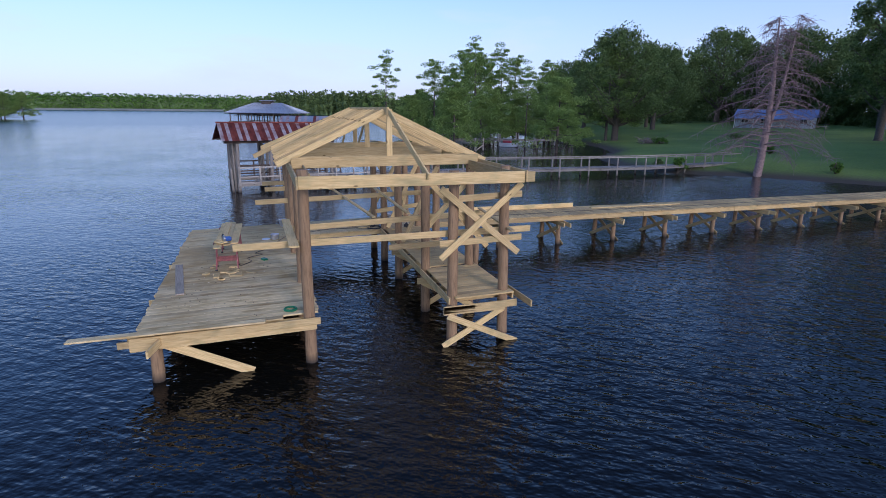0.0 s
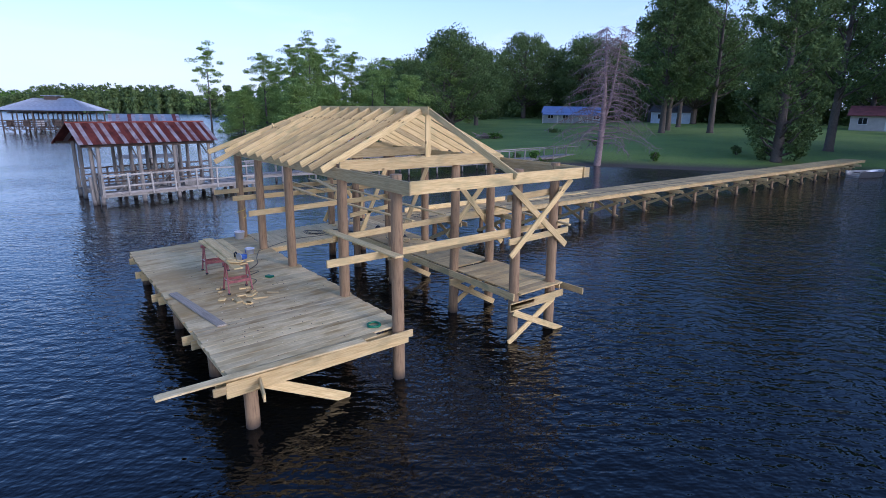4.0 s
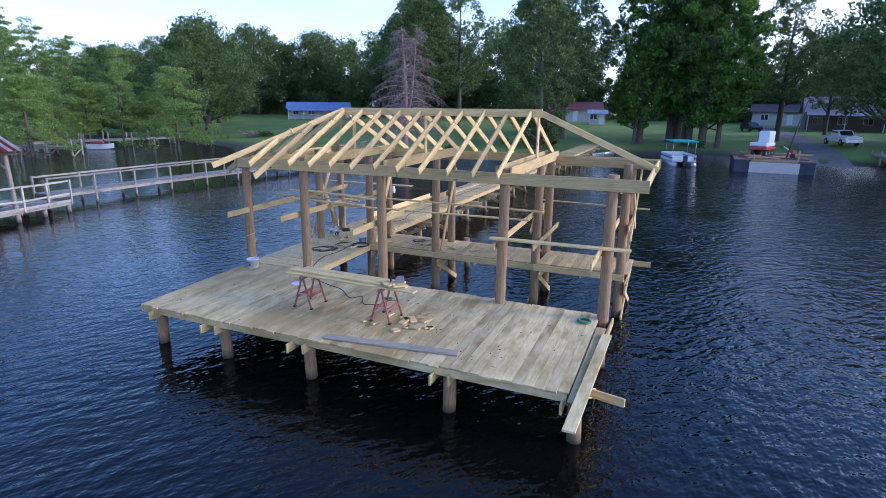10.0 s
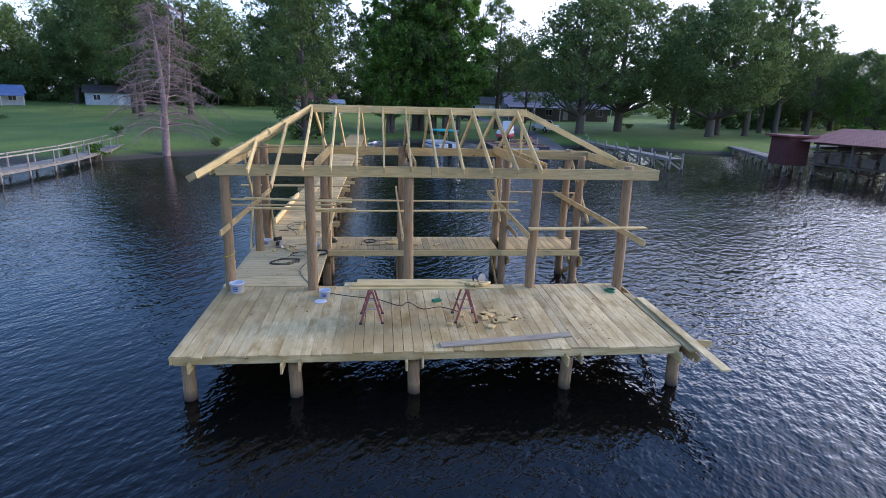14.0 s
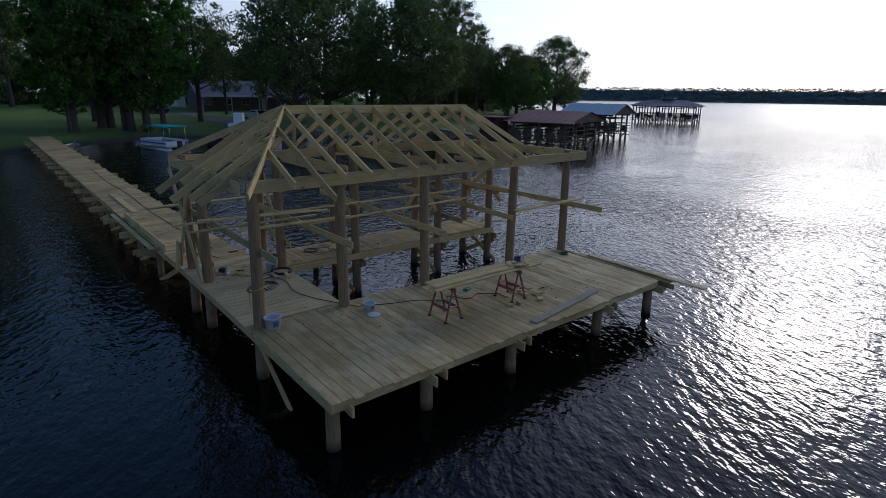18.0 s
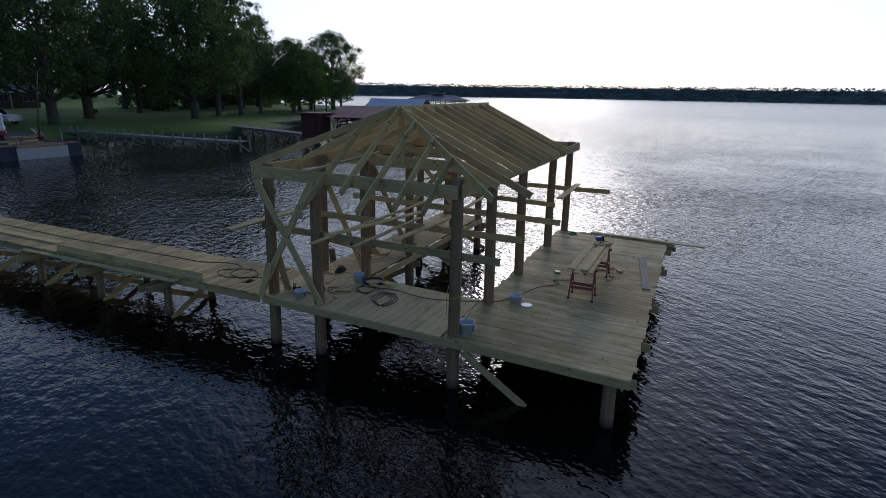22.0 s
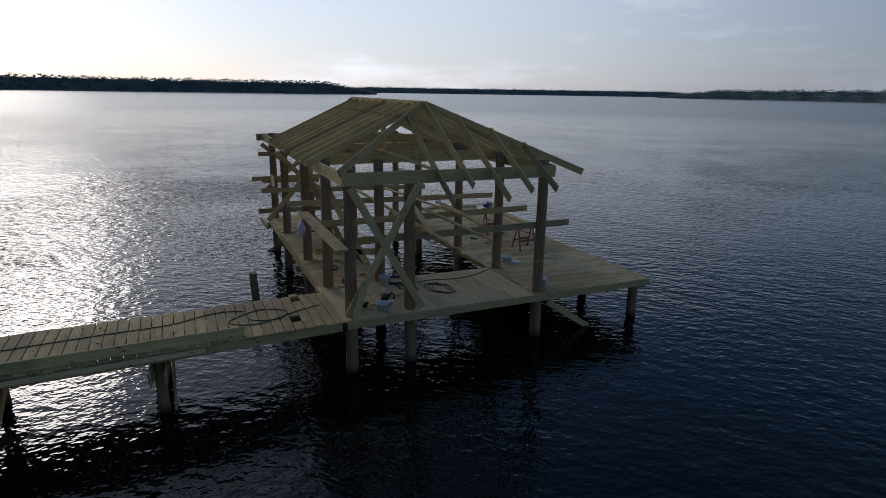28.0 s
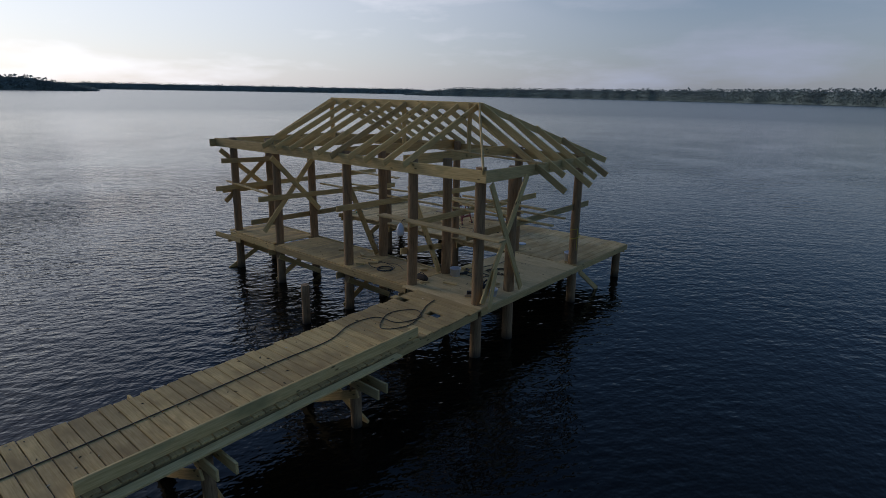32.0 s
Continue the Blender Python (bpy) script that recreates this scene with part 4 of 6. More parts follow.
f = [(i * 14 + k, i * 14 + (k + 1) % 14, (i + 1) * 14 + (k + 1) % 14, (i + 1) * 14 + k) for i in range(3) for k in range(14)] + [tuple(range(14))[::-1], tuple(42 + k for k in range(14))]
put("sack", mesh("sack", v, f, plain("dark_canvas", (0.06, 0.05, 0.04), 0.95, var=0.3, scale=12, bumpy=0.3), True), Matrix(), bag)
tube("strap", [(bx - 0.10, by, bz + 0.11), (bx - 0.06, by + 0.02, bz + 0.16), (bx + 0.05, by - 0.02, bz + 0.16), (bx + 0.10, by, bz + 0.11)], 0.010, RUBBER, bag, 6)
coil("air_hose", (1.92, 6.08, deck_z(6.08)), 0.26, 5, 0.014, RUBBER, "dark air hose coiled flat on the platform", "hose")
coil("air_hose", (3.35, 7.3, 1.2), 0.2, 3, 0.011, RUBBER, "loose dark hose lying on the catwalk", "hose")
nailer = thing("nail_gun", (-0.05, 7.45, deck_z(7.45)), "black and silver nail gun lying on the platform", "nail gun", "power tools")
m = pose(0.55, 7.35, deck_z(7.35) + 0.02, 0, 0, 40)
put("body", box_mesh("body", 0.26, 0.07, 0.11, RUBBER, 0.02), m @ pose(0, 0, 0.06), nailer)
put("magazine", box_mesh("magazine", 0.24, 0.025, 0.05, CHROME, 0.006), m @ pose(0.06, 0.05, 0.03, 0, 0, 18), nailer)
put("handle", box_mesh("handle", 0.05, 0.045, 0.16, RUBBER, 0.015), m @ pose(-0.07, -0.06, 0.05, 75, 0, 0), nailer)


def litter(name, boxes, count, mats, label, seed):
    """Bark crumbs, splinters and dead leaves strewn over boards."""
    r = random.Random(seed)
    for mat, share in mats:
        v, f = [], []
        for q in range(int(count * share)):
            x0, x1, y0, y1 = r.choice(boxes)
            x, y = r.uniform(x0, x1), r.uniform(y0, y1)
            z = (deck_z(y) if y < 7.85 else WZ) + 0.003
            a, ln, w = r.uniform(0, 6.2832), 0.008 + 0.04 * r.random() ** 2.5, r.uniform(0.004, 0.016)
            c, d = math.cos(a), math.sin(a)
            i = len(v)
            for px, py in ((-ln, -w * 0.4), (0.1 * ln, -w), (ln, 0.0), (0, w)):
                v.append((x + c * px - d * py, y + d * px + c * py, z))
            v.append((x, y, z + 0.012))
            f += [(i, i + 1, i + 4), (i + 1, i + 2, i + 4), (i + 2, i + 3, i + 4), (i + 3, i, i + 4)]
        tagged(put(name, mesh(name, v, f, mat), Matrix()), label, "litter", kind="stuff")


LITTERDARK = plain("dark_bark_crumbs", (0.06, 0.045, 0.03), 0.95, var=0.4, scale=20)
LITTERPALE = plain("pale_wood_splinters", (0.66, 0.55, 0.36), 0.9, var=0.2, scale=20)
litter("deck_litter", [(0.1, 9.4, 0.05, 3.2), (4.5, 8.8, 0.1, 2.6), (0.2, 2.1, 3.4, 7.6)], 230, ((LITTERDARK, 0.8), (LITTERPALE, 0.2)), "bark crumbs and splinters strewn on the deck", 71)
litter("walkway_litter", [(0.15, 1.8, 8.1, 16), (0.15, 1.8, 16, 40), (2.3, 9.4, 6.5, 7.7)], 240, ((LITTERDARK, 0.7), (LITTERPALE, 0.3)), "bark crumbs strewn along the walkway", 72)


# ---- trees ----
def leaf_mesh(name, centres, radii, per, size, mat, seed, flat=0.75):
    """Many small bent leaf sprays, clump by clump."""
    r = np.random.RandomState(seed)
    C = np.repeat(np.array(centres, dtype=float), per, axis=0)
    R = np.repeat(np.array(radii, dtype=float), per)[:, None]
    d = r.normal(size=C.shape)
    d /= np.linalg.norm(d, axis=1)[:, None]
    p = C + d * R * (r.rand(len(C), 1) ** 0.45) * np.array([1, 1, flat])
    a = r.normal(size=p.shape)
    a /= np.linalg.norm(a, axis=1)[:, None]
    b2 = np.cross(a, r.normal(size=p.shape))
    b2 /= np.linalg.norm(b2, axis=1)[:, None]
    s = size * (0.6 + 0.8 * r.rand(len(p), 1))
    v = np.stack([p - a * s, p + b2 * s * 0.45, p + a * s, p - b2 * s * 0.45], axis=1).reshape(-1, 3)
    n4 = len(p)
    me = bpy.data.meshes.new(name)
    me.vertices.add(n4 * 4)
    me.vertices.foreach_set("co", v.ravel())
    me.loops.add(n4 * 4)
    me.loops.foreach_set("vertex_index", np.arange(n4 * 4, dtype=np.int32))
    me.polygons.add(n4)
    me.polygons.foreach_set("loop_start", np.arange(0, n4 * 4, 4, dtype=np.int32))
    me.materials.append(mat)
    me.update(calc_edges=True)
    return me


def join_tubes(name, tubes, mat):
    v, f = [], []
    for pts, rad, sides in tubes:
        a, b2 = tube_data(pts, rad, sides, False)
        f += [tuple(i + len(v) for i in q) for q in b2]
        v += a
    return mesh(name, v, f, mat, True)


def tree(name, at, h, spread, base, trunk_r, mat, seed, clumps, per, leaf, label, form="broad"):
    """base: the height at which the crown begins."""
    r = random.Random(seed)
    e = thing(name, at, label, "tree", "trees on the bank")
    bend = (r.uniform(-0.4, 0.4), r.uniform(-0.4, 0.4))
    line = [Vector((bend[0] * t * t, bend[1] * t * t, -0.3 + t * (h * 0.93 + 0.3))) for t in (0, 0.03, 0.2, 0.4, 0.6, 0.8, 1.0)]
    rad = [trunk_r * q for q in (1.5, 1.05, 0.9, 0.72, 0.5, 0.28, 0.06)]
    tubes = [(line, rad, 9)]
    cs, rs = [], []
    for k in range(clumps):
        t = (k + r.random()) / clumps
        z = base + (h - base) * t
        if form == "broad":
            env = math.sin(math.pi * min(1, 0.18 + 0.80 * t)) ** 0.6
        elif form in ("cone", "tier"):
            env = (1 - t) ** 0.62 * (0.72 + 0.28 * math.sin(t * 37)) + 0.13
        else:
            env = 0.35 + 0.65 * math.sin(math.pi * (0.1 + 0.85 * t))
        a = r.uniform(0, 6.2832)
        q = spread * env * (r.random() ** 0.4)
        c = Vector((math.cos(a) * q + bend[0] * t, math.sin(a) * q + bend[1] * t, z + r.uniform(-0.5, 0.5)))
        cs.append(tuple(c))
        rs.append(spread * (0.10 + 0.17 * r.random() ** 1.5) * (0.85 if form == "cone" else 1.2 - 0.15 * t if form == "tier" else 1.0))
        if k % 4 == 0 and t < 0.9:
            z0 = max(base * 0.55, z - q * (0.75 if form not in ("cone", "tier") else 0.15))
            s = Vector((bend[0] * (z0 / h) ** 2, bend[1] * (z0 / h) ** 2, z0))
            mid = s.lerp(c, 0.55) + Vector((0, 0, -0.1 * q))
            w = trunk_r * (0.34 - 0.22 * t)
            tubes.append(([s, mid, c], [w, w * 0.6, w * 0.15], 5))
    put("trunk", join_tubes("trunk", tubes, BARK), Matrix.Translation(at), e)
    put("crown", leaf_mesh("crown", cs, rs, per, leaf, mat, seed, 0.55 if form == "cone" else 0.42 if form == "tier" else 0.8), Matrix.Translation(at), e)
    return e


def stand(ob, x, y, s=1.0, turn=0.0, sz=None, sink=0.0):
    m = Matrix.Translation((x, y, max(land_z(x, y), -0.6) - sink)) @ Matrix.Rotation(turn, 4, "Z") @ Matrix.Diagonal((s, s, sz or s, 1))
    return copy_thing(ob, m)


def place(ob, x, y, s=1.0, turn=0.0, sz=None):
    ob.matrix_basis = Matrix.Translation((x, y, max(land_z(x, y), -0.6))) @ Matrix.Rotation(turn, 4, "Z") @ Matrix.Diagonal((s, s, sz or s, 1))


O = (0, 0, 0)
tall1 = tree("broadleaf_tree", O, 20, 5.2, 5, 0.42, LEAF_OAK, 11, 200, 95, 0.19, "tall broadleaf tree with a dense dark green crown")
tall2 = tree("broadleaf_tree", O, 22, 5.8, 6.5, 0.45, LEAF_OAK, 12, 130, 95, 0.19, "tall broadleaf tree with an open dark green crown")
tall3 = tree("broadleaf_tree", O, 21, 4.6, 3.2, 0.42, LEAF_LIGHT, 19, 170, 85, 0.20, "tall broadleaf tree with a loose bright green crown")
oak1 = tree("oak_tree", O, 16, 7.6, 4.0, 0.50, LEAF_OAK, 13, 240, 95, 0.18, "broad spreading oak with a dark rounded crown")
oak2 = tree("oak_tree", O, 15, 7.0, 3.6, 0.5, LEAF_OAK, 14, 220, 95, 0.18, "broad spreading oak with a dark uneven crown")
light1 = tree("young_tree", O, 12, 3.0, 2.6, 0.22, LEAF_LIGHT, 15, 120, 80, 0.18, "leafy bright green young tree", form="column")
cyp1 = tree("cypress_tree", O, 15, 5.4, 2.6, 0.24, LEAF_CYPRESS, 16, 90, 170, 0.125, "feathery light green bald cypress standing in shallow water", form="tier")
cyp2 = tree("cypress_tree", O, 11.5, 5.8, 1.9, 0.24, LEAF_CYPRESS, 17, 105, 190, 0.125, "bushy light green bald cypress standing in shallow water", form="tier")
cyp3 = tree("cypress_tree", O, 14.5, 4.0, 5.0, 0.17, LEAF_CYPRESS, 18, 44, 130, 0.125, "thin sparse bald cypress standing in shallow water", form="tier")
vine = tree("vine_grown_tree", O, 18, 4.4, 0.8, 0.5, LEAF_OAK, 21, 230, 80, 0.18, "tall dark tree overgrown with vines down to the grass", form="column")
place(vine, -5.0, 56.5, 0.95, 0.3)
place(tall1, -33, 82, 1.15, 0.3)
place(tall2, 9.6, 86, 1.05, 1.0)
place(tall3, 5.2, 71, 1.05, 1.0)
place(oak1, 41, 76, 1.3, 0.5)
place(oak2, 32.4, 69.5, 1.22, 2.0)
place(light1, 4.6, 69.6, 1.05, 0.2)
place(cyp1, -92, 49, 1.05, 0.0)
place(cyp2, -42, 38, 0.84, 0.4)
place(cyp3, -84, 25, 1.08, 0.0)
# round the walkway's end and the lawn behind it
for ob, x, y, s, turn in ((tall2, -5.2, 70.5, 1.0, 2.2), (tall1, -10, 74, 0.9, 4.0), (tall1, 8.8, 76, 1.15, 1.4), (tall3, 12.8, 70.5, 1.08, 3.3), (tall2, 11.2, 71.5, 1.0, 5.0), (tall3, 9.8, 76, 1.0, 0.4), (light1, 14.6, 70, 1.45, 2.0), (light1, 10.6, 72, 1.4, 4.0),
                          (tall2, -27, 86, 1.0, 3.9), (tall1, -38, 92, 1.1, 0.9), (tall2, -44, 106, 0.95, 5.5), (oak1, -52, 126, 1.2, 1.2), (tall1, -60, 128, 1.1, 2.4), (tall1, -16, 122, 1.0, 0.4), (tall2, 2, 124, 0.9, 1.9), (tall1, 43, 137, 0.75, 2.7), (oak1, 56, 140, 0.8, 0.8), (tall2, 34, 143, 0.75, 5.1),
                          (tall2, -66, 130, 1.0, 0.2), (oak1, -112, 130, 1.2, 3.0), (oak2, -99, 142, 1.3, 4.1), (oak1, -82, 84, 0.8, 5.2), (tall1, -92, 90, 0.8, 1.9), (oak2, -100, 78, 0.8, 2.8), (oak2, -57, 57, 0.9, 1.0), (oak1, -70, 66, 0.72, 2.0),
                          (tall2, -112, 94, 0.8, 3.7), (oak1, -120, 86, 0.8, 0.3), (oak2, -135, 92, 0.75, 1.6), (oak1, -150, 96, 0.75, 4.4)):
    stand(ob, x, y, s, turn)
# along the neighbours' bank
for ob, x, y, s, turn in ((oak2, 51.3, 67.5, 1.0, 3.4), (tall2, 55.6, 72.5, 0.88, 4.6), (tall2, 60, 72, 0.96, 0.6), (tall2, 64.5, 71.5, 0.9, 1.5), (tall1, 54, 83, 0.85, 2.5), (tall2, 30, 92, 0.58, 5.2), (tall2, 22.4, 81, 0.84, 2.7), (tall1, 61, 96, 0.8, 2.6), (tall2, 72, 74, 0.72, 3.5), (oak2, 78, 90, 0.65, 4.5),
                          (oak1, 80, 73, 0.64, 2.1), (oak2, 88, 78, 0.66, 5.8), (oak1, 86, 92, 0.7, 2.9), (oak2, 97, 82, 0.68, 1.1), (oak1, 107, 83, 0.83, 2.2), (oak2, 116, 87, 0.5, 3.9), (tall2, 68, 80, 0.76, 1.0),
                          (light1, 84, 71, 0.8, 0.8), (light1, 92, 74, 0.75, 3.8), (light1, 76, 70, 0.7, 2.8), (cyp2, 127, 84, 0.42, 0.5), (tall1, 30, 150, 0.8, 3.1), (tall2, 19, 132, 0.9, 1.1), (oak2, 95, 96, 0.8, 0.4),
                          (tall1, 57, 126, 0.75, 0.2), (oak1, 36, 132, 0.85, 1.4)):
    stand(ob, x, y, s, turn)
# cypresses in the shallows
for ob, x, y, s, turn in ((cyp1, -74, 40, 0.84, 1.3), (cyp1, -88, 42, 0.92, 2.9), (cyp2, -70, 34, 0.76, 2.2), (cyp2, -80, 38, 0.80, 3.6), (cyp2, -66, 44, 0.76, 5.0), (cyp3, -71, 38, 0.95, 1.0), (cyp2, -50, 27, 0.82, 3.0), (cyp3, -51, 38, 0.62, 4.0),
                          (cyp2, -94, 40, 0.80, 1.7), (cyp1, -64, 48, 0.74, 4.0), (cyp2, -60, 50, 0.7, 0.9), (cyp3, -78, 46, 0.95, 2.0), (cyp2, -86, 50, 0.84, 4.8), (cyp2, -98, 36, 0.72, 5.5), (cyp1, -102, 44, 0.80, 0.7), (cyp2, -74, 52, 0.76, 3.1),
                          (cyp2, -58, 34, 0.7, 2.6), (cyp1, -58, 56, 0.80, 2.6), (cyp2, -84, 30, 0.60, 1.2), (cyp2, -76, 28, 0.72, 4.4), (cyp2, -64, 38, 0.8, 0.2), (cyp1, -79, 33, 0.78, 2.2), (cyp2, -90, 33, 0.78, 5.2), (cyp1, -96, 46, 0.85, 3.3), (cyp2, -104, 38, 0.85, 1.0), (cyp2, -68, 51, 0.8, 0.4), (cyp1, -70, 45, 0.8, 5.7), (cyp2, -110, 46, 0.9, 2.4), (cyp2, -118, 40, 0.8, 3.9)):
    stand(ob, x, y, s * 1.15, turn)
isle = [(-205, -80), (-209, -76), (-201, -83), (-213, -84)]
for k, (x, y) in enumerate(isle):
    copy_thing(cyp2, Matrix.Translation((x, y, -0.3)) @ Matrix.Rotation(k, 4, "Z") @ Matrix.Diagonal((1.1, 1.1, 0.95, 1)))


def dead_tree(at, h):
    r = random.Random(9)
    e = thing("dead_tree", at, "bare dead cypress with drooping grey-brown twigs", "tree")
    trunk = [Vector((0.25 * math.sin(t * 4), 0.1 * t, -0.4 + t * (h + 0.4))) for t in np.linspace(0, 1, 9)]
    tubes = [(trunk, [0.34 * (1 - t) ** 0.8 + 0.02 for t in np.linspace(0, 1, 9)], 9)]
    twin = [Vector((0.1, 0.05, 3.2)), Vector((0.7, 0.3, 6)), Vector((1.0, 0.5, 9.5)), Vector((1.15, 0.6, h * 0.97))]
    tubes.append((twin, [0.16, 0.12, 0.07, 0.02], 6))
    twigs = []
    for k in range(88):
        t = 0.16 + 0.83 * (k + r.random()) / 88
        z = t * h
        a = k * 2.4 + r.uniform(-0.3, 0.3)
        ln = (6.2 * (1 - t) ** 0.55 + 0.4) * r.uniform(0.5, 1.1)
        s = Vector((0.25 * math.sin(t * 4), 0.1 * t, z)) if k % 3 else Vector((0.1 + 1.05 * t, 0.6 * t, z))
        d = Vector((math.cos(a), math.sin(a), 0))
        pts = [s + d * ln * q + Vector((0, 0, ln * (0.32 * q - 0.55 * q * q))) for q in (0, 0.35, 0.7, 1.0)]
        tubes.append((pts, [0.065 * (1.2 - t), 0.042, 0.026, 0.008], 4))
        for w in range(30):
            q = r.uniform(0.25, 1.0)
            b0 = s + d * ln * q + Vector((0, 0, ln * (0.32 * q - 0.55 * q * q)))
            d2 = Vector((r.uniform(-1, 1), r.uniform(-1, 1), r.uniform(-1.1, 0.25))).normalized()
            tl = r.uniform(0.3, 0.95)
            twigs.append(([b0, b0 + d2 * tl * 0.6, b0 + d2 * tl + Vector((0, 0, -0.25 * tl))], [0.016, 0.012, 0.008], 3))
    put("trunk", join_tubes("trunk", tubes, DEADBARK), Matrix.Translation(at), e)
    put("twig_spray", join_tubes("twig_spray", twigs, DEADBARK), Matrix.Translation(at), e)


dead_tree((-15.4, 42.3, 0.05), 12.8)


def shrub(x, y, r0, h, mat, seed, label):
    r = random.Random(seed)
    z = max(land_z(x, y), 0.0)
    e = thing("shrub", (x, y, z), label, "shrub", "shrubs on the bank")
    cs = [(r.gauss(0, r0 * 0.4), r.gauss(0, r0 * 0.4), h * r.uniform(0.25, 0.85)) for k in range(16)]
    stems = [([Vector((0, 0, -0.1)), Vector(c) * 0.6, Vector(c)], [0.03, 0.02, 0.008], 4) for c in cs[:8]]
    put("stems", join_tubes("stems", stems, BARK), Matrix.Translation((x, y, z)), e)
    put("leaves", leaf_mesh("leaves", cs, [r0 * 0.35] * 16, 60, 0.09, mat, seed), Matrix.Translation((x, y, z)), e)


for k, (x, y, r0, h) in enumerate(((-18.9, 37.0, 0.7, 1.4), (-20.2, 36.0, 0.5, 1.0), (-12.5, 47.5, 0.6, 0.9), (-49, 74, 1.4, 0.6), (-46, 57, 1.0, 1.1), (-9.5, 58, 0.7, 1.0), (12.5, 69.5, 0.8, 1.1), (45.5, 82, 0.9, 0.8), (-24, 53, 0.6, 0.8))):
    shrub(x, y, r0, h, LEAF_LIGHT if k % 2 == 0 else LEAF_OAK, 80 + k, "low leafy green shrub at the edge of the lawn")
brush = thing("brush_pile", (-47.5, 56.5, land_z(-47.5, 56.5)), "heap of grey dead branches on the bank", "brush pile")
r = random.Random(95)
sticks = []
for k in range(46):
    p = Vector((-47.5 + r.gauss(0, 0.9), 56.5 + r.gauss(0, 0.7), land_z(-47.5, 56.5) + abs(r.gauss(0.3, 0.3))))
    d = Vector((r.uniform(-1, 1), r.uniform(-1, 1), r.uniform(-0.3, 0.5))).normalized() * r.uniform(0.6, 1.5)
    sticks.append(([p - d, p, p + d], [0.05, 0.04, 0.012], 4))
put("branches", join_tubes("branches", sticks, DEADBARK), Matrix(), brush)
feeder = thing("bird_feeder", (-47, 90, land_z(-47, 90)), "small wooden bird feeder on a post on the lawn", "bird feeder")
fz = land_z(-47, 90)
block("post", (-47.05, 89.95, fz - 0.2), (-46.95, 90.05, fz + 1.5), GREYWOOD, feeder)
block("tray", (-47.3, 89.7, fz + 1.5), (-46.7, 90.3, fz + 1.56), GREYWOOD, feeder)
block("roof", (-47.35, 89.65, fz + 1.85), (-46.65, 90.35, fz + 1.92), SHINGLE, feeder)
for dx in (-0.22, 0.22):
    block("upright", (-47 + dx - 0.03, 89.97, fz + 1.56), (-47 + dx + 0.03, 90.03, fz + 1.85), GREYWOOD, feeder)


def wood_belt(name, spots, h, size, per, mat, label, seed):
    r = random.Random(seed)
    cs, rs = [], []
    for x, y, z in spots:
        hh = h * r.uniform(0.7, 1.15)
        for q in range(9):
            t = (q + 0.5) / 9
            w = hh * 0.22 * (1.15 - t)
            cs.append((x + r.gauss(0, w), y + r.gauss(0, w), z + hh * t * 0.95))
            rs.append(hh * r.uniform(0.08, 0.17))
    o = put(name, leaf_mesh(name, cs, rs, per, size, mat, seed), Matrix())
    return tagged(o, label, "woods", kind="stuff")


r = random.Random(31)
spots = []
for k in range(150):
    x = -240 + 400 * k / 150 + r.uniform(-3, 3)
    y = max(shore_y(x) + 55, 135) + r.uniform(0, 45)
    spots.append((x, y, land_z(x, y)))
wood_belt("wood_behind_lawn", [p for p in spots if p[0] < 24], 24, 0.40, 230, LEAF_FAR, "dense dark green wood behind the houses", 41)
wood_belt("wood_behind_drive", [p for p in spots if p[0] >= 24], 15, 0.36, 200, LEAF_FAR, "low green wood behind the brick house", 44)
spots = []
for k in range(46):
    x = -175 + 150 * k / 46 + r.uniform(-2, 2)
    y = shore_y(x) + (42 if x < -105 else 76) + r.uniform(0, 22) + max(0, x + 60) * 0.4
    spots.append((x, y, land_z(x, y)))
wood_belt("wood_beside_lawn", spots, 22, 0.36, 220, LEAF_FAR, "dense green wood beside the lawn", 43)
spots = [(-240 - 10 * k + r.uniform(-4, 4), 70 + 1.2 * k + r.uniform(-6, 30), 0.3) for k in range(50)]
wood_belt("wood_along_left_bank", spots, 13, 1.0, 45, LEAF_FAR, "low dark green wood along the far bank", 42)


spots = []
for k in range(230):
    x = -150 + 300 * k / 230 + r.uniform(-1.5, 1.5)
    y = max(shore_y(x) + 40, 136) + r.uniform(0, 10) if x < 62 else shore_y(x) + 30 + r.uniform(0, 10)
    spots.append((x, y, land_z(x, y) - 0.5))
wood_belt("undergrowth_behind_lawn", spots, 11, 0.36, 85, LEAF_FAR, "dark undergrowth and low trees behind the houses", 45)


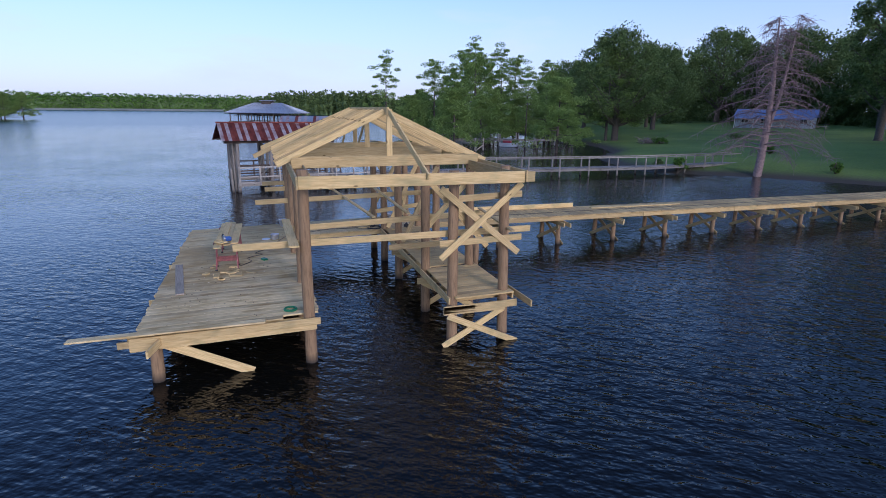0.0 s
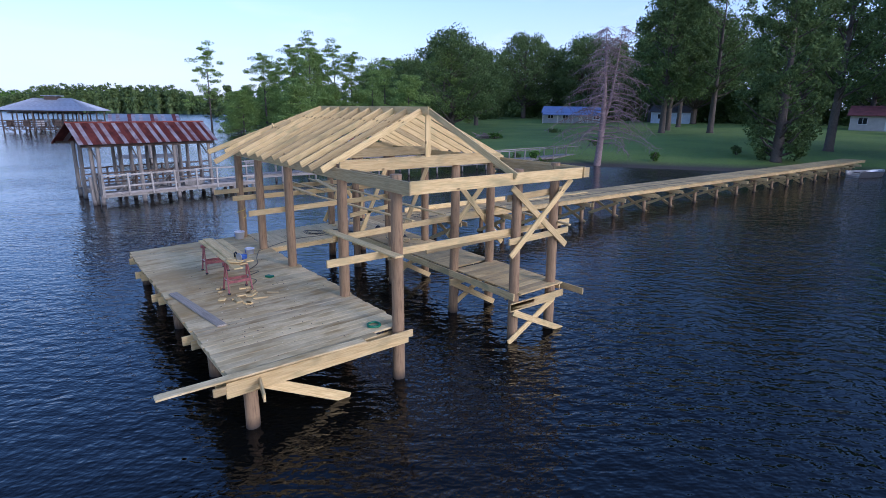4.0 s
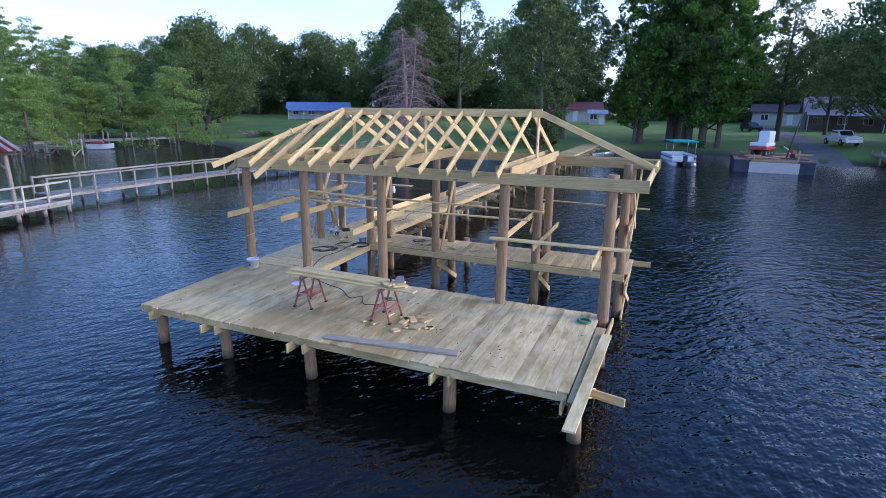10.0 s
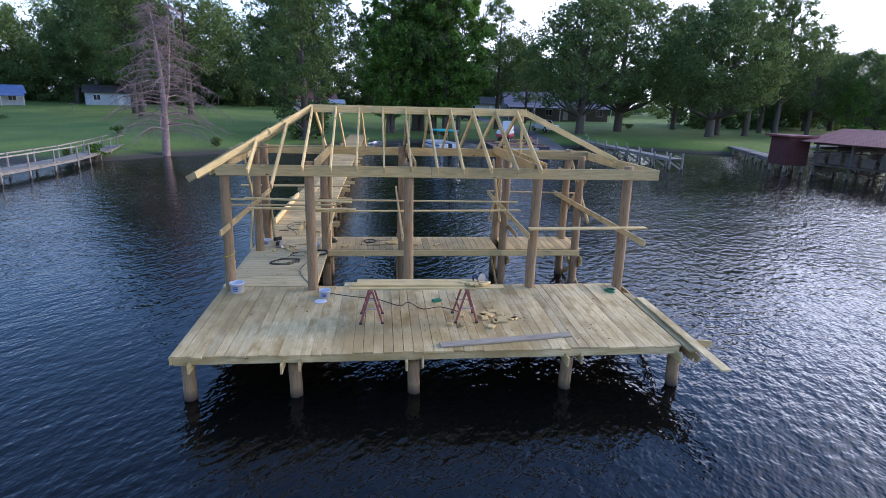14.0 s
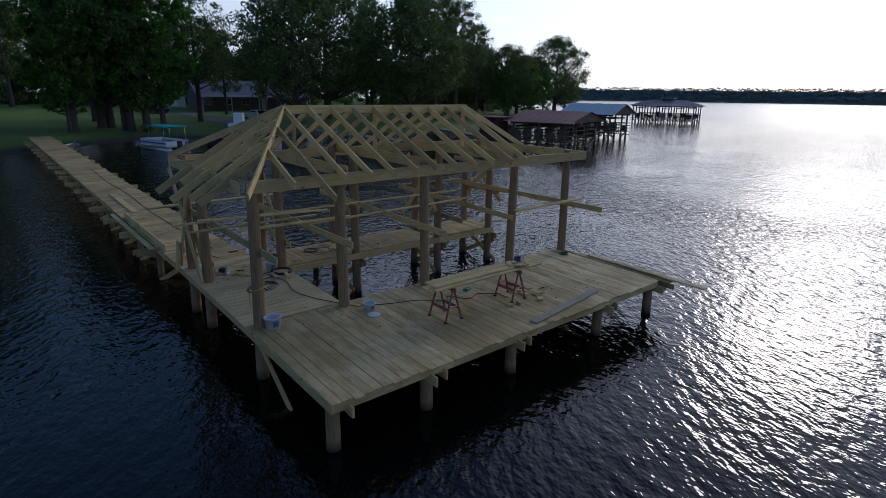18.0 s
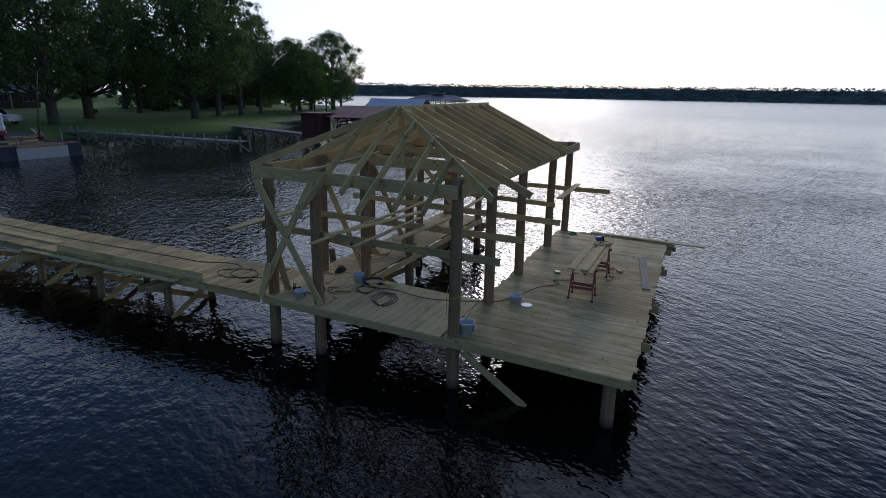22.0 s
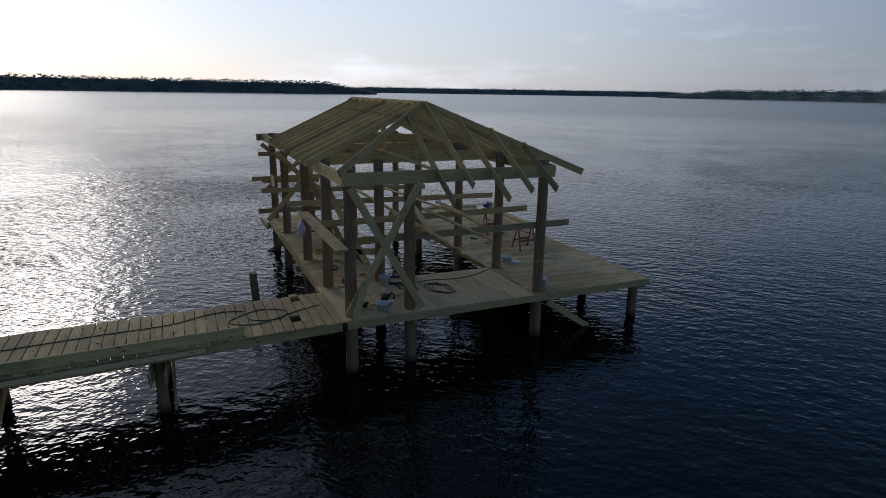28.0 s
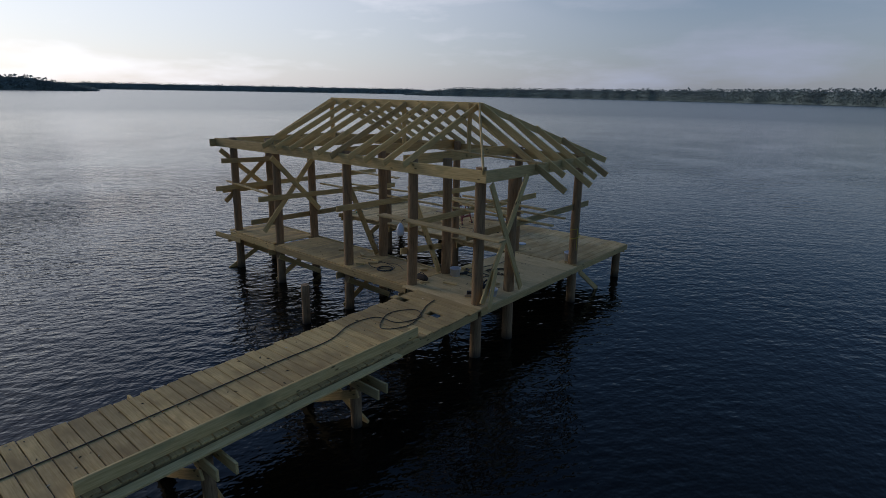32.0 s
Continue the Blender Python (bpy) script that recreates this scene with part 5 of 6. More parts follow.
def far_shore(name, az0, az1, d0, d1, h, mat, under, label, ground, seed):
    """A wooded shore: a rough canopy over a dark edge, with leaf sprays all over it."""
    r = random.Random(seed)
    n = int((az1 - az0) / 0.16)
    v, cs, rs = [], [], []
    for k in range(n + 1):
        t = k / n
        a = radians(az0 + (az1 - az0) * t)
        end = min(1.0, 0.12 + 0.028 * min(k, n - k))
        dist = d0 + (d1 - d0) * t + 12 * noise.noise((t * 40, seed, 0))
        hh = h * end * (0.86 + 0.10 * noise.noise((t * 60, seed, 3)) + 0.09 * noise.noise((t * 260, seed, 7)))
        for d, z in ((0, -0.3), (2, hh * 0.40), (8, hh * 0.72), (16, hh * 0.82), (60, hh * 0.8), (80, -0.3)):
            v.append(((dist + d) * math.cos(a), (dist + d) * math.sin(a), z))
        for q in range(6):
            f = (q + r.random()) / 6
            d = dist + 1 + 12 * f * f
            cs.append((d * math.cos(a), d * math.sin(a), hh * (0.10 + 0.86 * f)))
            rs.append(h * r.uniform(0.06, 0.13))
    f = [(6 * i + q, 6 * i + 6 + q, 6 * i + 7 + q, 6 * i + 1 + q) for i in range(n) for q in range(5)]
    tagged(put("far_ground", mesh("far_ground", v, f, under, True), Matrix()), ground, "shore", kind="structure")
    tagged(put(name, leaf_mesh(name, cs, rs, 14, h * 0.055, mat, seed), Matrix()), label, "woods", kind="stuff")


# the haze of distance is mixed into this grey-green base colour
UNDERGROWTH_HAZE = plain("hazed_undergrowth", (0.15, 0.19, 0.18), 1.0, var=0.4, scale=0.08)
UNDERLIGHT = plain("light_undergrowth", (0.10, 0.15, 0.05), 1.0, var=0.4, scale=0.1)
far_shore("far_headland", -18, 42, 850, 850, 22, LEAF_HAZE, UNDERGROWTH_HAZE, "dark wooded headland across the lake", "haze-tinted undergrowth of the wooded headland", 51)
far_shore("far_shore", -52, -12, 1900, 1700, 22, LEAF_HAZE, UNDERGROWTH_HAZE, "hazy wooded far shore of the lake", "haze-tinted undergrowth of the far shore", 52)
far_shore("far_shore", -100, -46, 560, 1250, 21, LEAF_HAZE, UNDERGROWTH_HAZE, "hazy wooded far shore of the lake", "haze-tinted undergrowth of the far shore", 53)
far_shore("far_shore", -165, -96, 900, 640, 16, LEAF_HAZE, UNDERGROWTH_HAZE, "hazy wooded far shore of the lake", "haze-tinted undergrowth of the far shore", 55)
far_shore("far_shore", 166, 206, 620, 620, 19, LEAF_LIGHT, UNDERLIGHT, "light green wooded far shore with a pale bank", "green undergrowth of the far shore", 54)
far_shore("wooded_point", 163, 183, 330, 430, 19, LEAF_FAR, UNDERLIGHT, "dark green wooded point across the water", "green undergrowth of the wooded point", 56)
bank = [Vector((600 * math.cos(radians(a)), 600 * math.sin(radians(a)), 0)) for a in np.arange(168, 206, 1.0)]
v = [(p.x, p.y, 0.0) for p in bank] + [(p.x * 1.02, p.y * 1.02, 1.6) for p in bank]
nb = len(bank)
tagged(put("far_bank", mesh("far_bank", v, [(i, i + 1, nb + i + 1, nb + i) for i in range(nb - 1)], plain("pale_bank", (0.32, 0.30, 0.22), 0.9, var=0.2, scale=0.1)), Matrix()), "pale reedy bank of the far shore", "bank", kind="structure")


# ---- roofs of ribbed sheets ----
def roof_slope(parent, p_low0, p_low1, p_high0, p_high1, pick, width=0.62, name="roof_sheet"):
    """Ribbed sheets side by side between an eave and a ridge."""
    a0, a1, b0, b1 = (Vector(p) for p in (p_low0, p_low1, p_high0, p_high1))
    n = max(1, round((a1 - a0).length / width))
    up = (a1 - a0).cross(b0 - a0).normalized()
    if up.z < 0:
        up = -up
    for k in range(n):
        v, f = [], []
        c = a0.lerp(a1, (k + 0.5) / n)
        ribs = 5
        prof = []
        for q in range(ribs):
            t0 = k / n + (q / ribs) / n
            w = 1 / n / ribs
            prof += [(t0, 0.0), (t0 + w * 0.7, 0.0), (t0 + w * 0.8, 0.028), (t0 + w * 0.92, 0.028)]
        prof.append(((k + 1) / n, 0.0))
        for t, z in prof:
            v += [a0.lerp(a1, t) + up * z - c, b0.lerp(b1, t) + up * z - c]
        for q in range(len(prof) - 1):
            f.append((2 * q, 2 * q + 2, 2 * q + 3, 2 * q + 1))
        put(name, mesh(name, v, f, pick(k)), Matrix.Translation(c), parent)


def rail_run(parent, pts, z, every, mat, high=0.95, rails=(0.35, 0.85)):
    for a, b2 in zip(pts[:-1], pts[1:]):
        a, b2 = Vector(a), Vector(b2)
        n = max(1, round((b2 - a).length / every))
        for k in range(n + 1):
            p = a.lerp(b2, k / n)
            board("rail_post", (p.x, p.y, z - 0.1), (p.x + rng.uniform(-0.03, 0.03), p.y + rng.uniform(-0.03, 0.03), z + high), 0.09, 0.09, mat, parent, up=(0, 1, 0))
        for h in rails:
            for k in range(n):
                p, q = a.lerp(b2, k / n), a.lerp(b2, (k + 1) / n)
                board("rail", (p.x, p.y, z + h + rng.uniform(-0.03, 0.03)), (q.x, q.y, z + h + rng.uniform(-0.03, 0.03)), 0.04, 0.09, mat, parent)


def plank_deck(parent, x0, x1, y0, y1, z, mat, along="x", width=0.2):
    """Planks with gaps; along: the way that they run."""
    n = int(((y1 - y0) if along == "x" else (x1 - x0)) / width)
    ln = (x1 - x0) if along == "x" else (y1 - y0)
    me = box_mesh("plank", ln, width - 0.012, 0.04, mat)
    for k in range(n):
        if along == "x":
            y = y0 + (k + 0.5) * width
            m, _ = frame_of((x0, y, z - 0.02), (x1, y, z - 0.02))
        else:
            x = x0 + (k + 0.5) * width
            m, _ = frame_of((x, y0, z - 0.02), (x, y1, z - 0.02))
        m.translation.z += rng.uniform(-0.012, 0.004)
        put("plank", me, m, parent)


# ---- the old boathouse with the rusty roof ----
# built in its own axes: y along the lake side, x towards the new boathouse
old = thing("old_boathouse", (0, 0, 0), "old grey timber boathouse with a rusty red and zinc striped roof", "boathouse")
OZ = 0.55
plank_deck(old, -1.35, 0.0, -0.1, 8.75, OZ, GREYWOOD, "x", 0.19)
plank_deck(old, -4.5, -3.2, -0.1, 8.0, OZ, GREYWOOD, "x", 0.19)
plank_deck(old, -3.2, -1.35, 6.6, 8.6, OZ - 0.01, GREYWOOD, "x", 0.2)
for y in (0.0, 2.0, 3.9, 5.9):
    for x, top in ((-0.12, 3.2), (-1.45, 3.75), (-3.2, 3.75), (-4.4, 3.2)):
        round_post("post", (x + rng.uniform(-0.08, 0.08), y + rng.uniform(-0.06, 0.06), -1), (x + rng.uniform(-0.05, 0.05), y, top), 0.12, 0.095, OLDPOST, old, rng)
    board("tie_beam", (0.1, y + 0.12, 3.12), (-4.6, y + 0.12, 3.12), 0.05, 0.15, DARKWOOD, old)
    board("joist", (0.05, y + 0.14, OZ - 0.14), (-4.5, y + 0.14, OZ - 0.14), 0.06, 0.18, GREYWOOD, old)
    board("brace", (-0.1, y - 0.12, 2.5), (-1.1, y - 0.12, 3.15), 0.04, 0.10, GREYWOOD, old)
round_post("post", (-0.30, -0.35, -1), (-0.52, -0.42, 1.5), 0.10, 0.08, OLDPOST, old, rng)
round_post("post", (-0.55, -0.15, -1), (-0.62, -0.22, 3.15), 0.09, 0.08, OLDPOST, old, rng)
for y in (7.3, 8.6):
    for x in (-0.12, -1.3, -3.2):
        round_post("pile", (x, y, -1), (x, y, OZ - 0.02), 0.12, 0.10, OLDPOST, old, rng)
for x in (0.03, -1.38, -3.17, -4.52):
    board("fascia", (x, -0.15, OZ - 0.07), (x, 8.7 if x > -3 else 8.0, OZ - 0.07), 0.045, 0.17, GREYWOOD, old)
for x in (0.06, -4.5):
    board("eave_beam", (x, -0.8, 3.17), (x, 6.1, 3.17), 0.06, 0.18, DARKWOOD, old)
rail_run(old, [(0.08, 0.0, 0), (0.08, 8.65, 0)], OZ, 1.25, PALEOLD, 1.1, (0.42, 1.04))
board("foot_rail", (0.09, 0.0, OZ + 0.06), (0.09, 8.65, OZ + 0.06), 0.04, 0.12, PALEOLD, old)
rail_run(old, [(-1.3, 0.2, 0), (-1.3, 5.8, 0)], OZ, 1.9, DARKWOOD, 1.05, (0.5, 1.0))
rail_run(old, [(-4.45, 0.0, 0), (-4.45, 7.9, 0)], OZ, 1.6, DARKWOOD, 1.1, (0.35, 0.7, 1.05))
rail_run(old, [(0.08, -0.05, 0), (-1.3, -0.05, 0)], OZ, 1.3, GREYWOOD, 1.0, (0.5, 0.95))
board("lean_board", (-0.9, 1.0, OZ), (-1.25, 2.2, OZ + 1.0), 0.14, 0.035, GREYWOOD, old)
board("lean_board", (-1.0, 3.1, OZ + 0.1), (-1.2, 4.4, OZ + 1.2), 0.12, 0.035, GREYWOOD, old)
block("bench", (-1.2, 4.6, OZ), (-0.85, 5.7, OZ + 0.42), GREYWOOD, old)
roof_slope(old, (0.45, -0.95, 3.24), (0.45, 6.25, 3.26), (-1.45, -0.95, 4.27), (-1.45, 6.25, 4.30), lambda k: ZINC if (k * 47) % 13 < 5 else RUST, 0.21)
roof_slope(old, (-4.9, 6.25, 3.05), (-4.9, -0.95, 3.05), (-1.45, 6.25, 4.30), (-1.45, -0.95, 4.27), lambda k: (RUST, RUST, ZINC)[k % 3], 0.25)
block("ridge_cap", (-1.53, -1.0, 4.27), (-1.37, 6.3, 4.34), RUST, old)
old.matrix_basis = pose(-15.7, 1.0, 0, 0, 0, 10.1)
shed = thing("old_boat_shed", (0, 0, 0), "low open shed over the water with a pale striped tin roof", "boathouse")
for x in (-0.5, -4.3):
    for y in (0.5, 3, 5.2):
        round_post("post", (x, y, -1), (x, y, 3.7), 0.13, 0.1, OLDPOST, shed, rng)
plank_deck(shed, -4.6, -0.2, 0.2, 5.4, 0.6, GREYWOOD, "x", 0.22)
roof_slope(shed, (0, 0, 3.72), (0, 5.7, 3.72), (-2.4, 0, 4.38), (-2.4, 5.7, 4.38), lambda k: (ZINC, TIN, ZINC, TIN, TIN, RUST)[k % 6], 0.3)
roof_slope(shed, (-4.8, 5.7, 3.72), (-4.8, 0, 3.72), (-2.4, 5.7, 4.38), (-2.4, 0, 4.38), lambda k: TIN, 0.5)
shed.matrix_basis = pose(-37.5, 4.1, 0, 0, 0, -8)

# ---- the old railed pier from it to the bank ----
pier = thing("old_pier", (-18.5, 28, 0), "old grey railed footbridge pier leading to the bank", "pier", kind="structure")
way = [(-19.6, 9.6), (-19.5, 17), (-18.9, 25), (-18.7, 33), (-19.6, 40), (-20.6, 45)]
for (xa, ya), (xb, yb) in zip(way[:-1], way[1:]):
    n = int((yb - ya) / 0.24)
    for k in range(n):
        t = (k + 0.5) / n
        x, y = xa + (xb - xa) * t, ya + (yb - ya) * t
        board("plank", (x - 0.65, y, 0.72), (x + 0.65, y, 0.72), 0.21, 0.04, GREYWOOD, pier)
    n = int((yb - ya) / 2.2)
    for k in range(n):
        t = k / n
        x, y = xa + (xb - xa) * t, ya + (yb - ya) * t
        for s in (-0.62, 0.62):
            round_post("pile", (x + s, y, -0.9), (x + s + rng.uniform(-0.04, 0.04), y, 1.62), 0.08, 0.06, OLDPOST, pier, rng)
    for s in (-0.64, 0.64):
        board("rail", (xa + s, ya, 1.56), (xb + s, yb, 1.56), 0.05, 0.09, GREYWOOD, pier)
        board("stringer", (xa + s, ya, 0.60), (xb + s, yb, 0.60), 0.05, 0.16, GREYWOOD, pier)


# ---- piers and boathouses further off ----
def simple_pier(name, a, b2, z, w, mat, label, every=2.6, posts_up=0.0, cat="pier"):
    e = thing(name, ((a[0] + b2[0]) / 2, (a[1] + b2[1]) / 2, 0), label, cat, kind="structure")
    A, B = Vector((*a, 0)), Vector((*b2, 0))
    d = (B - A).normalized()
    s = Vector((-d.y, d.x, 0)) * w / 2
    L = (B - A).length
    n = int(L / 0.6)
    for k in range(n):
        p = A.lerp(B, (k + 0.5) / n)
        board("plank", tuple(p - s + Vector((0, 0, z))), tuple(p + s + Vector((0, 0, z))), L / n - 0.03, 0.05, mat, e)
    for q in (-1, 1):
        board("stringer", tuple(A + s * 0.9 * q + Vector((0, 0, z - 0.13))), tuple(B + s * 0.9 * q + Vector((0, 0, z - 0.13))), 0.06, 0.2, mat, e)
    n = int(L / every)
    for k in range(n + 1):
        p = A.lerp(B, k / n)
        for q in (-1, 1):
            o = p + s * 0.95 * q
            round_post("pile", (o.x, o.y, -1), (o.x, o.y, z + (posts_up if k % 2 else posts_up * 0.8)), 0.11, 0.09, OLDPOST, e, rng)
        board("brace", tuple(p - s + Vector((0, 0, z - 0.2))), tuple(p + s + Vector((0, 0, 0.0))), 0.05, 0.14, mat, e)
    return e


simple_pier("neighbour_dock", (29.4, 62.5), (29.8, 37.2), 1.0, 1.25, GREYWOOD, "neighbour's grey plank dock with tall piles", 2.8, 0.5)
simple_pier("far_dock", (47.7, 56), (41.6, 38.8), 0.9, 1.5, GREYWOOD, "grey plank dock leading to the neighbouring boathouses", 3.0, 0.1)
simple_pier("far_dock", (49.5, 57), (72, 62), 0.9, 1.6, GREYWOOD, "low grey plank dock along the neighbouring bank", 3.0, 0.1)
simple_pier("cypress_dock", (-53.5, 47), (-58, 25), 1.0, 1.4, GREYWOOD, "grey plank dock among the cypress trees", 2.6, 0.9)
simple_pier("cypress_dock", (-46, 29), (-57, 26), 1.0, 1.4, GREYWOOD, "grey plank dock among the cypress trees", 2.6, 0.9)
simple_pier("cypress_dock", (-95, 40), (-57, 36), 1.0, 1.6, GREYWOOD, "long grey dock behind the cypress trees", 3.0, 0.9)


def lake_house(name, cx, cy, lx, ly, eave, ridge, turn, mat, label, hip=False, deck=True, ridge_along="x"):
    """An open boathouse on piles: deck, rails, posts and a ribbed roof."""
    e = thing(name, (0, 0, 0), label, "boathouse", "neighbouring boathouses")
    hx, hy = lx / 2, ly / 2
    for i in range(int(lx / 2.6) + 1):
        x = -hx + 0.4 + i * (lx - 0.8) / int(lx / 2.6)
        for y in (-hy + 0.4, -hy * 0.33, hy * 0.33, hy - 0.4):
            round_post("post", (x, y, -1), (x, y, eave), 0.13, 0.11, DARKPOST, e, rng)
        board("brace", (x, -hy + 0.4, 0.9), (x, -hy * 0.33, 0.0), 0.05, 0.14, DARKWOOD, e)
        board("brace", (x, hy - 0.4, 0.9), (x, hy * 0.33, 0.0), 0.05, 0.14, DARKWOOD, e)
    for y0, y1 in ((-hy, -hy + 1.5), (hy - 1.5, hy)):
        block("deck_strip", (-hx, y0, 0.95), (hx, y1, 1.05), DARKWOOD, e)
        for h in (0.55, 1.4, 1.75, 2.1):
            board("rail", (-hx, y0 + 0.1, h), (hx, y0 + 0.1, h), 0.05, 0.1, DARKWOOD, e)
        for k in range(int(lx / 1.1)):
            x = -hx + 0.5 + k * 1.1
            board("rail_post", (x, y0 + 0.1, 0.5), (x, y0 + 0.1, 2.15), 0.08, 0.08, DARKWOOD, e, up=(0, 1, 0))
            board("brace", (x, y0 + 0.15, 0.95), (x + 0.9, y0 + 0.15, 0.05), 0.05, 0.12, DARKWOOD, e)
    for x in (-hx + 0.4, hx - 0.4):
        for h in (1.05, 1.5, 2.0):
            board("rail", (x, -hy, h), (x, hy, h), 0.05, 0.1, DARKWOOD, e)
    for y in (-hy + 0.4, hy - 0.4):
        board("eave_beam", (-hx, y, eave - 0.1), (hx, y, eave - 0.1), 0.08, 0.24, DARKWOOD, e)
    ox, oy = hx + 0.6, hy + 0.6
    if hip:
        q = oy * 0.75
        roof_slope(e, (-ox, -oy, eave), (ox, -oy, eave), (-ox + q, 0, ridge), (ox - q, 0, ridge), lambda k: mat, 1.0)
        roof_slope(e, (ox, oy, eave), (-ox, oy, eave), (ox - q, 0, ridge), (-ox + q, 0, ridge), lambda k: mat, 1.0)
        roof_slope(e, (ox, -oy, eave), (ox, oy, eave), (ox - q, -0.02, ridge), (ox - q, 0.02, ridge), lambda k: mat, 1.0)
        roof_slope(e, (-ox, oy, eave), (-ox, -oy, eave), (-ox + q, 0.02, ridge), (-ox + q, -0.02, ridge), lambda k: mat, 1.0)
        block("cupola", (-1.1, -0.8, ridge - 0.3), (1.1, 0.8, ridge + 0.35), DARKWOOD, e)
        block("cupola_roof", (-1.5, -1.1, ridge + 0.35), (1.5, 1.1, ridge + 0.5), mat, e)
    else:
        roof_slope(e, (-ox, -oy, eave), (ox, -oy, eave), (-ox, 0, ridge), (ox, 0, ridge), lambda k: mat, 1.0)
        roof_slope(e, (ox, oy, eave), (-ox, oy, eave), (ox, 0, ridge), (-ox, 0, ridge), lambda k: mat, 1.0)
        for s in (-1, 1):
            v = [(s * (ox - 0.15), -oy, eave), (s * (ox - 0.15), oy, eave), (s * (ox - 0.15), 0, ridge - 0.03), (s * (ox - 0.25), -oy, eave), (s * (ox - 0.25), oy, eave), (s * (ox - 0.25), 0, ridge - 0.03)]
            put("gable", mesh("gable", v, [(0, 1, 2), (3, 5, 4), (0, 3, 4, 1), (1, 4, 5, 2), (2, 5, 3, 0)], DARKWOOD), Matrix(), e)
    for q in range(5):
        x = -hx + lx * (q + 0.5) / 5
        block("wall_panel", (x - 0.5, hy - 0.5, 1.1), (x + 0.5, hy - 0.44, rng.uniform(1.7, 2.4)), DARKWOOD, e)
        block("locker", (x - 0.5, -hy + 0.6, 1.1), (x + rng.uniform(0.1, 0.7), -hy + 1.2, rng.uniform(1.5, 2.2)), DARKWOOD, e)
        board("lift_beam", (x, -hy + 0.4, eave - 0.5), (x, hy - 0.4, eave - 0.5), 0.1, 0.2, DARKWOOD, e)
    block("white_board", (-hx * 0.1, -hy + 0.3, 1.15), (hx * 0.08, -hy + 0.36, 2.2), STUCCO, e)
    e.matrix_basis = pose(cx, cy, 0, 0, 0, turn)
    return e


lake_house("lake_boathouse", 46.5, 33.4, 6.8, 9.6, 2.9, 4.0, 105, REDTIN, "open boathouse on piles with a faded red tin roof")
lake_house("lake_boathouse", 63.0, 39.6, 7.2, 6.0, 3.3, 4.65, 98, PALETIN, "open boathouse on piles with a pale grey tin roof")
lake_house("lake_boathouse", 118.3, 59.6, 13.8, 8, 3.75, 5.0, -75, PINKTIN, "large open boathouse on piles with a low hipped roof and cupola", hip=True)
lake_house("lake_boathouse", -111, 4, 14, 10, 3.9, 6.1, 58, TIN, "open gazebo boathouse on piles with a grey hipped roof", hip=True)


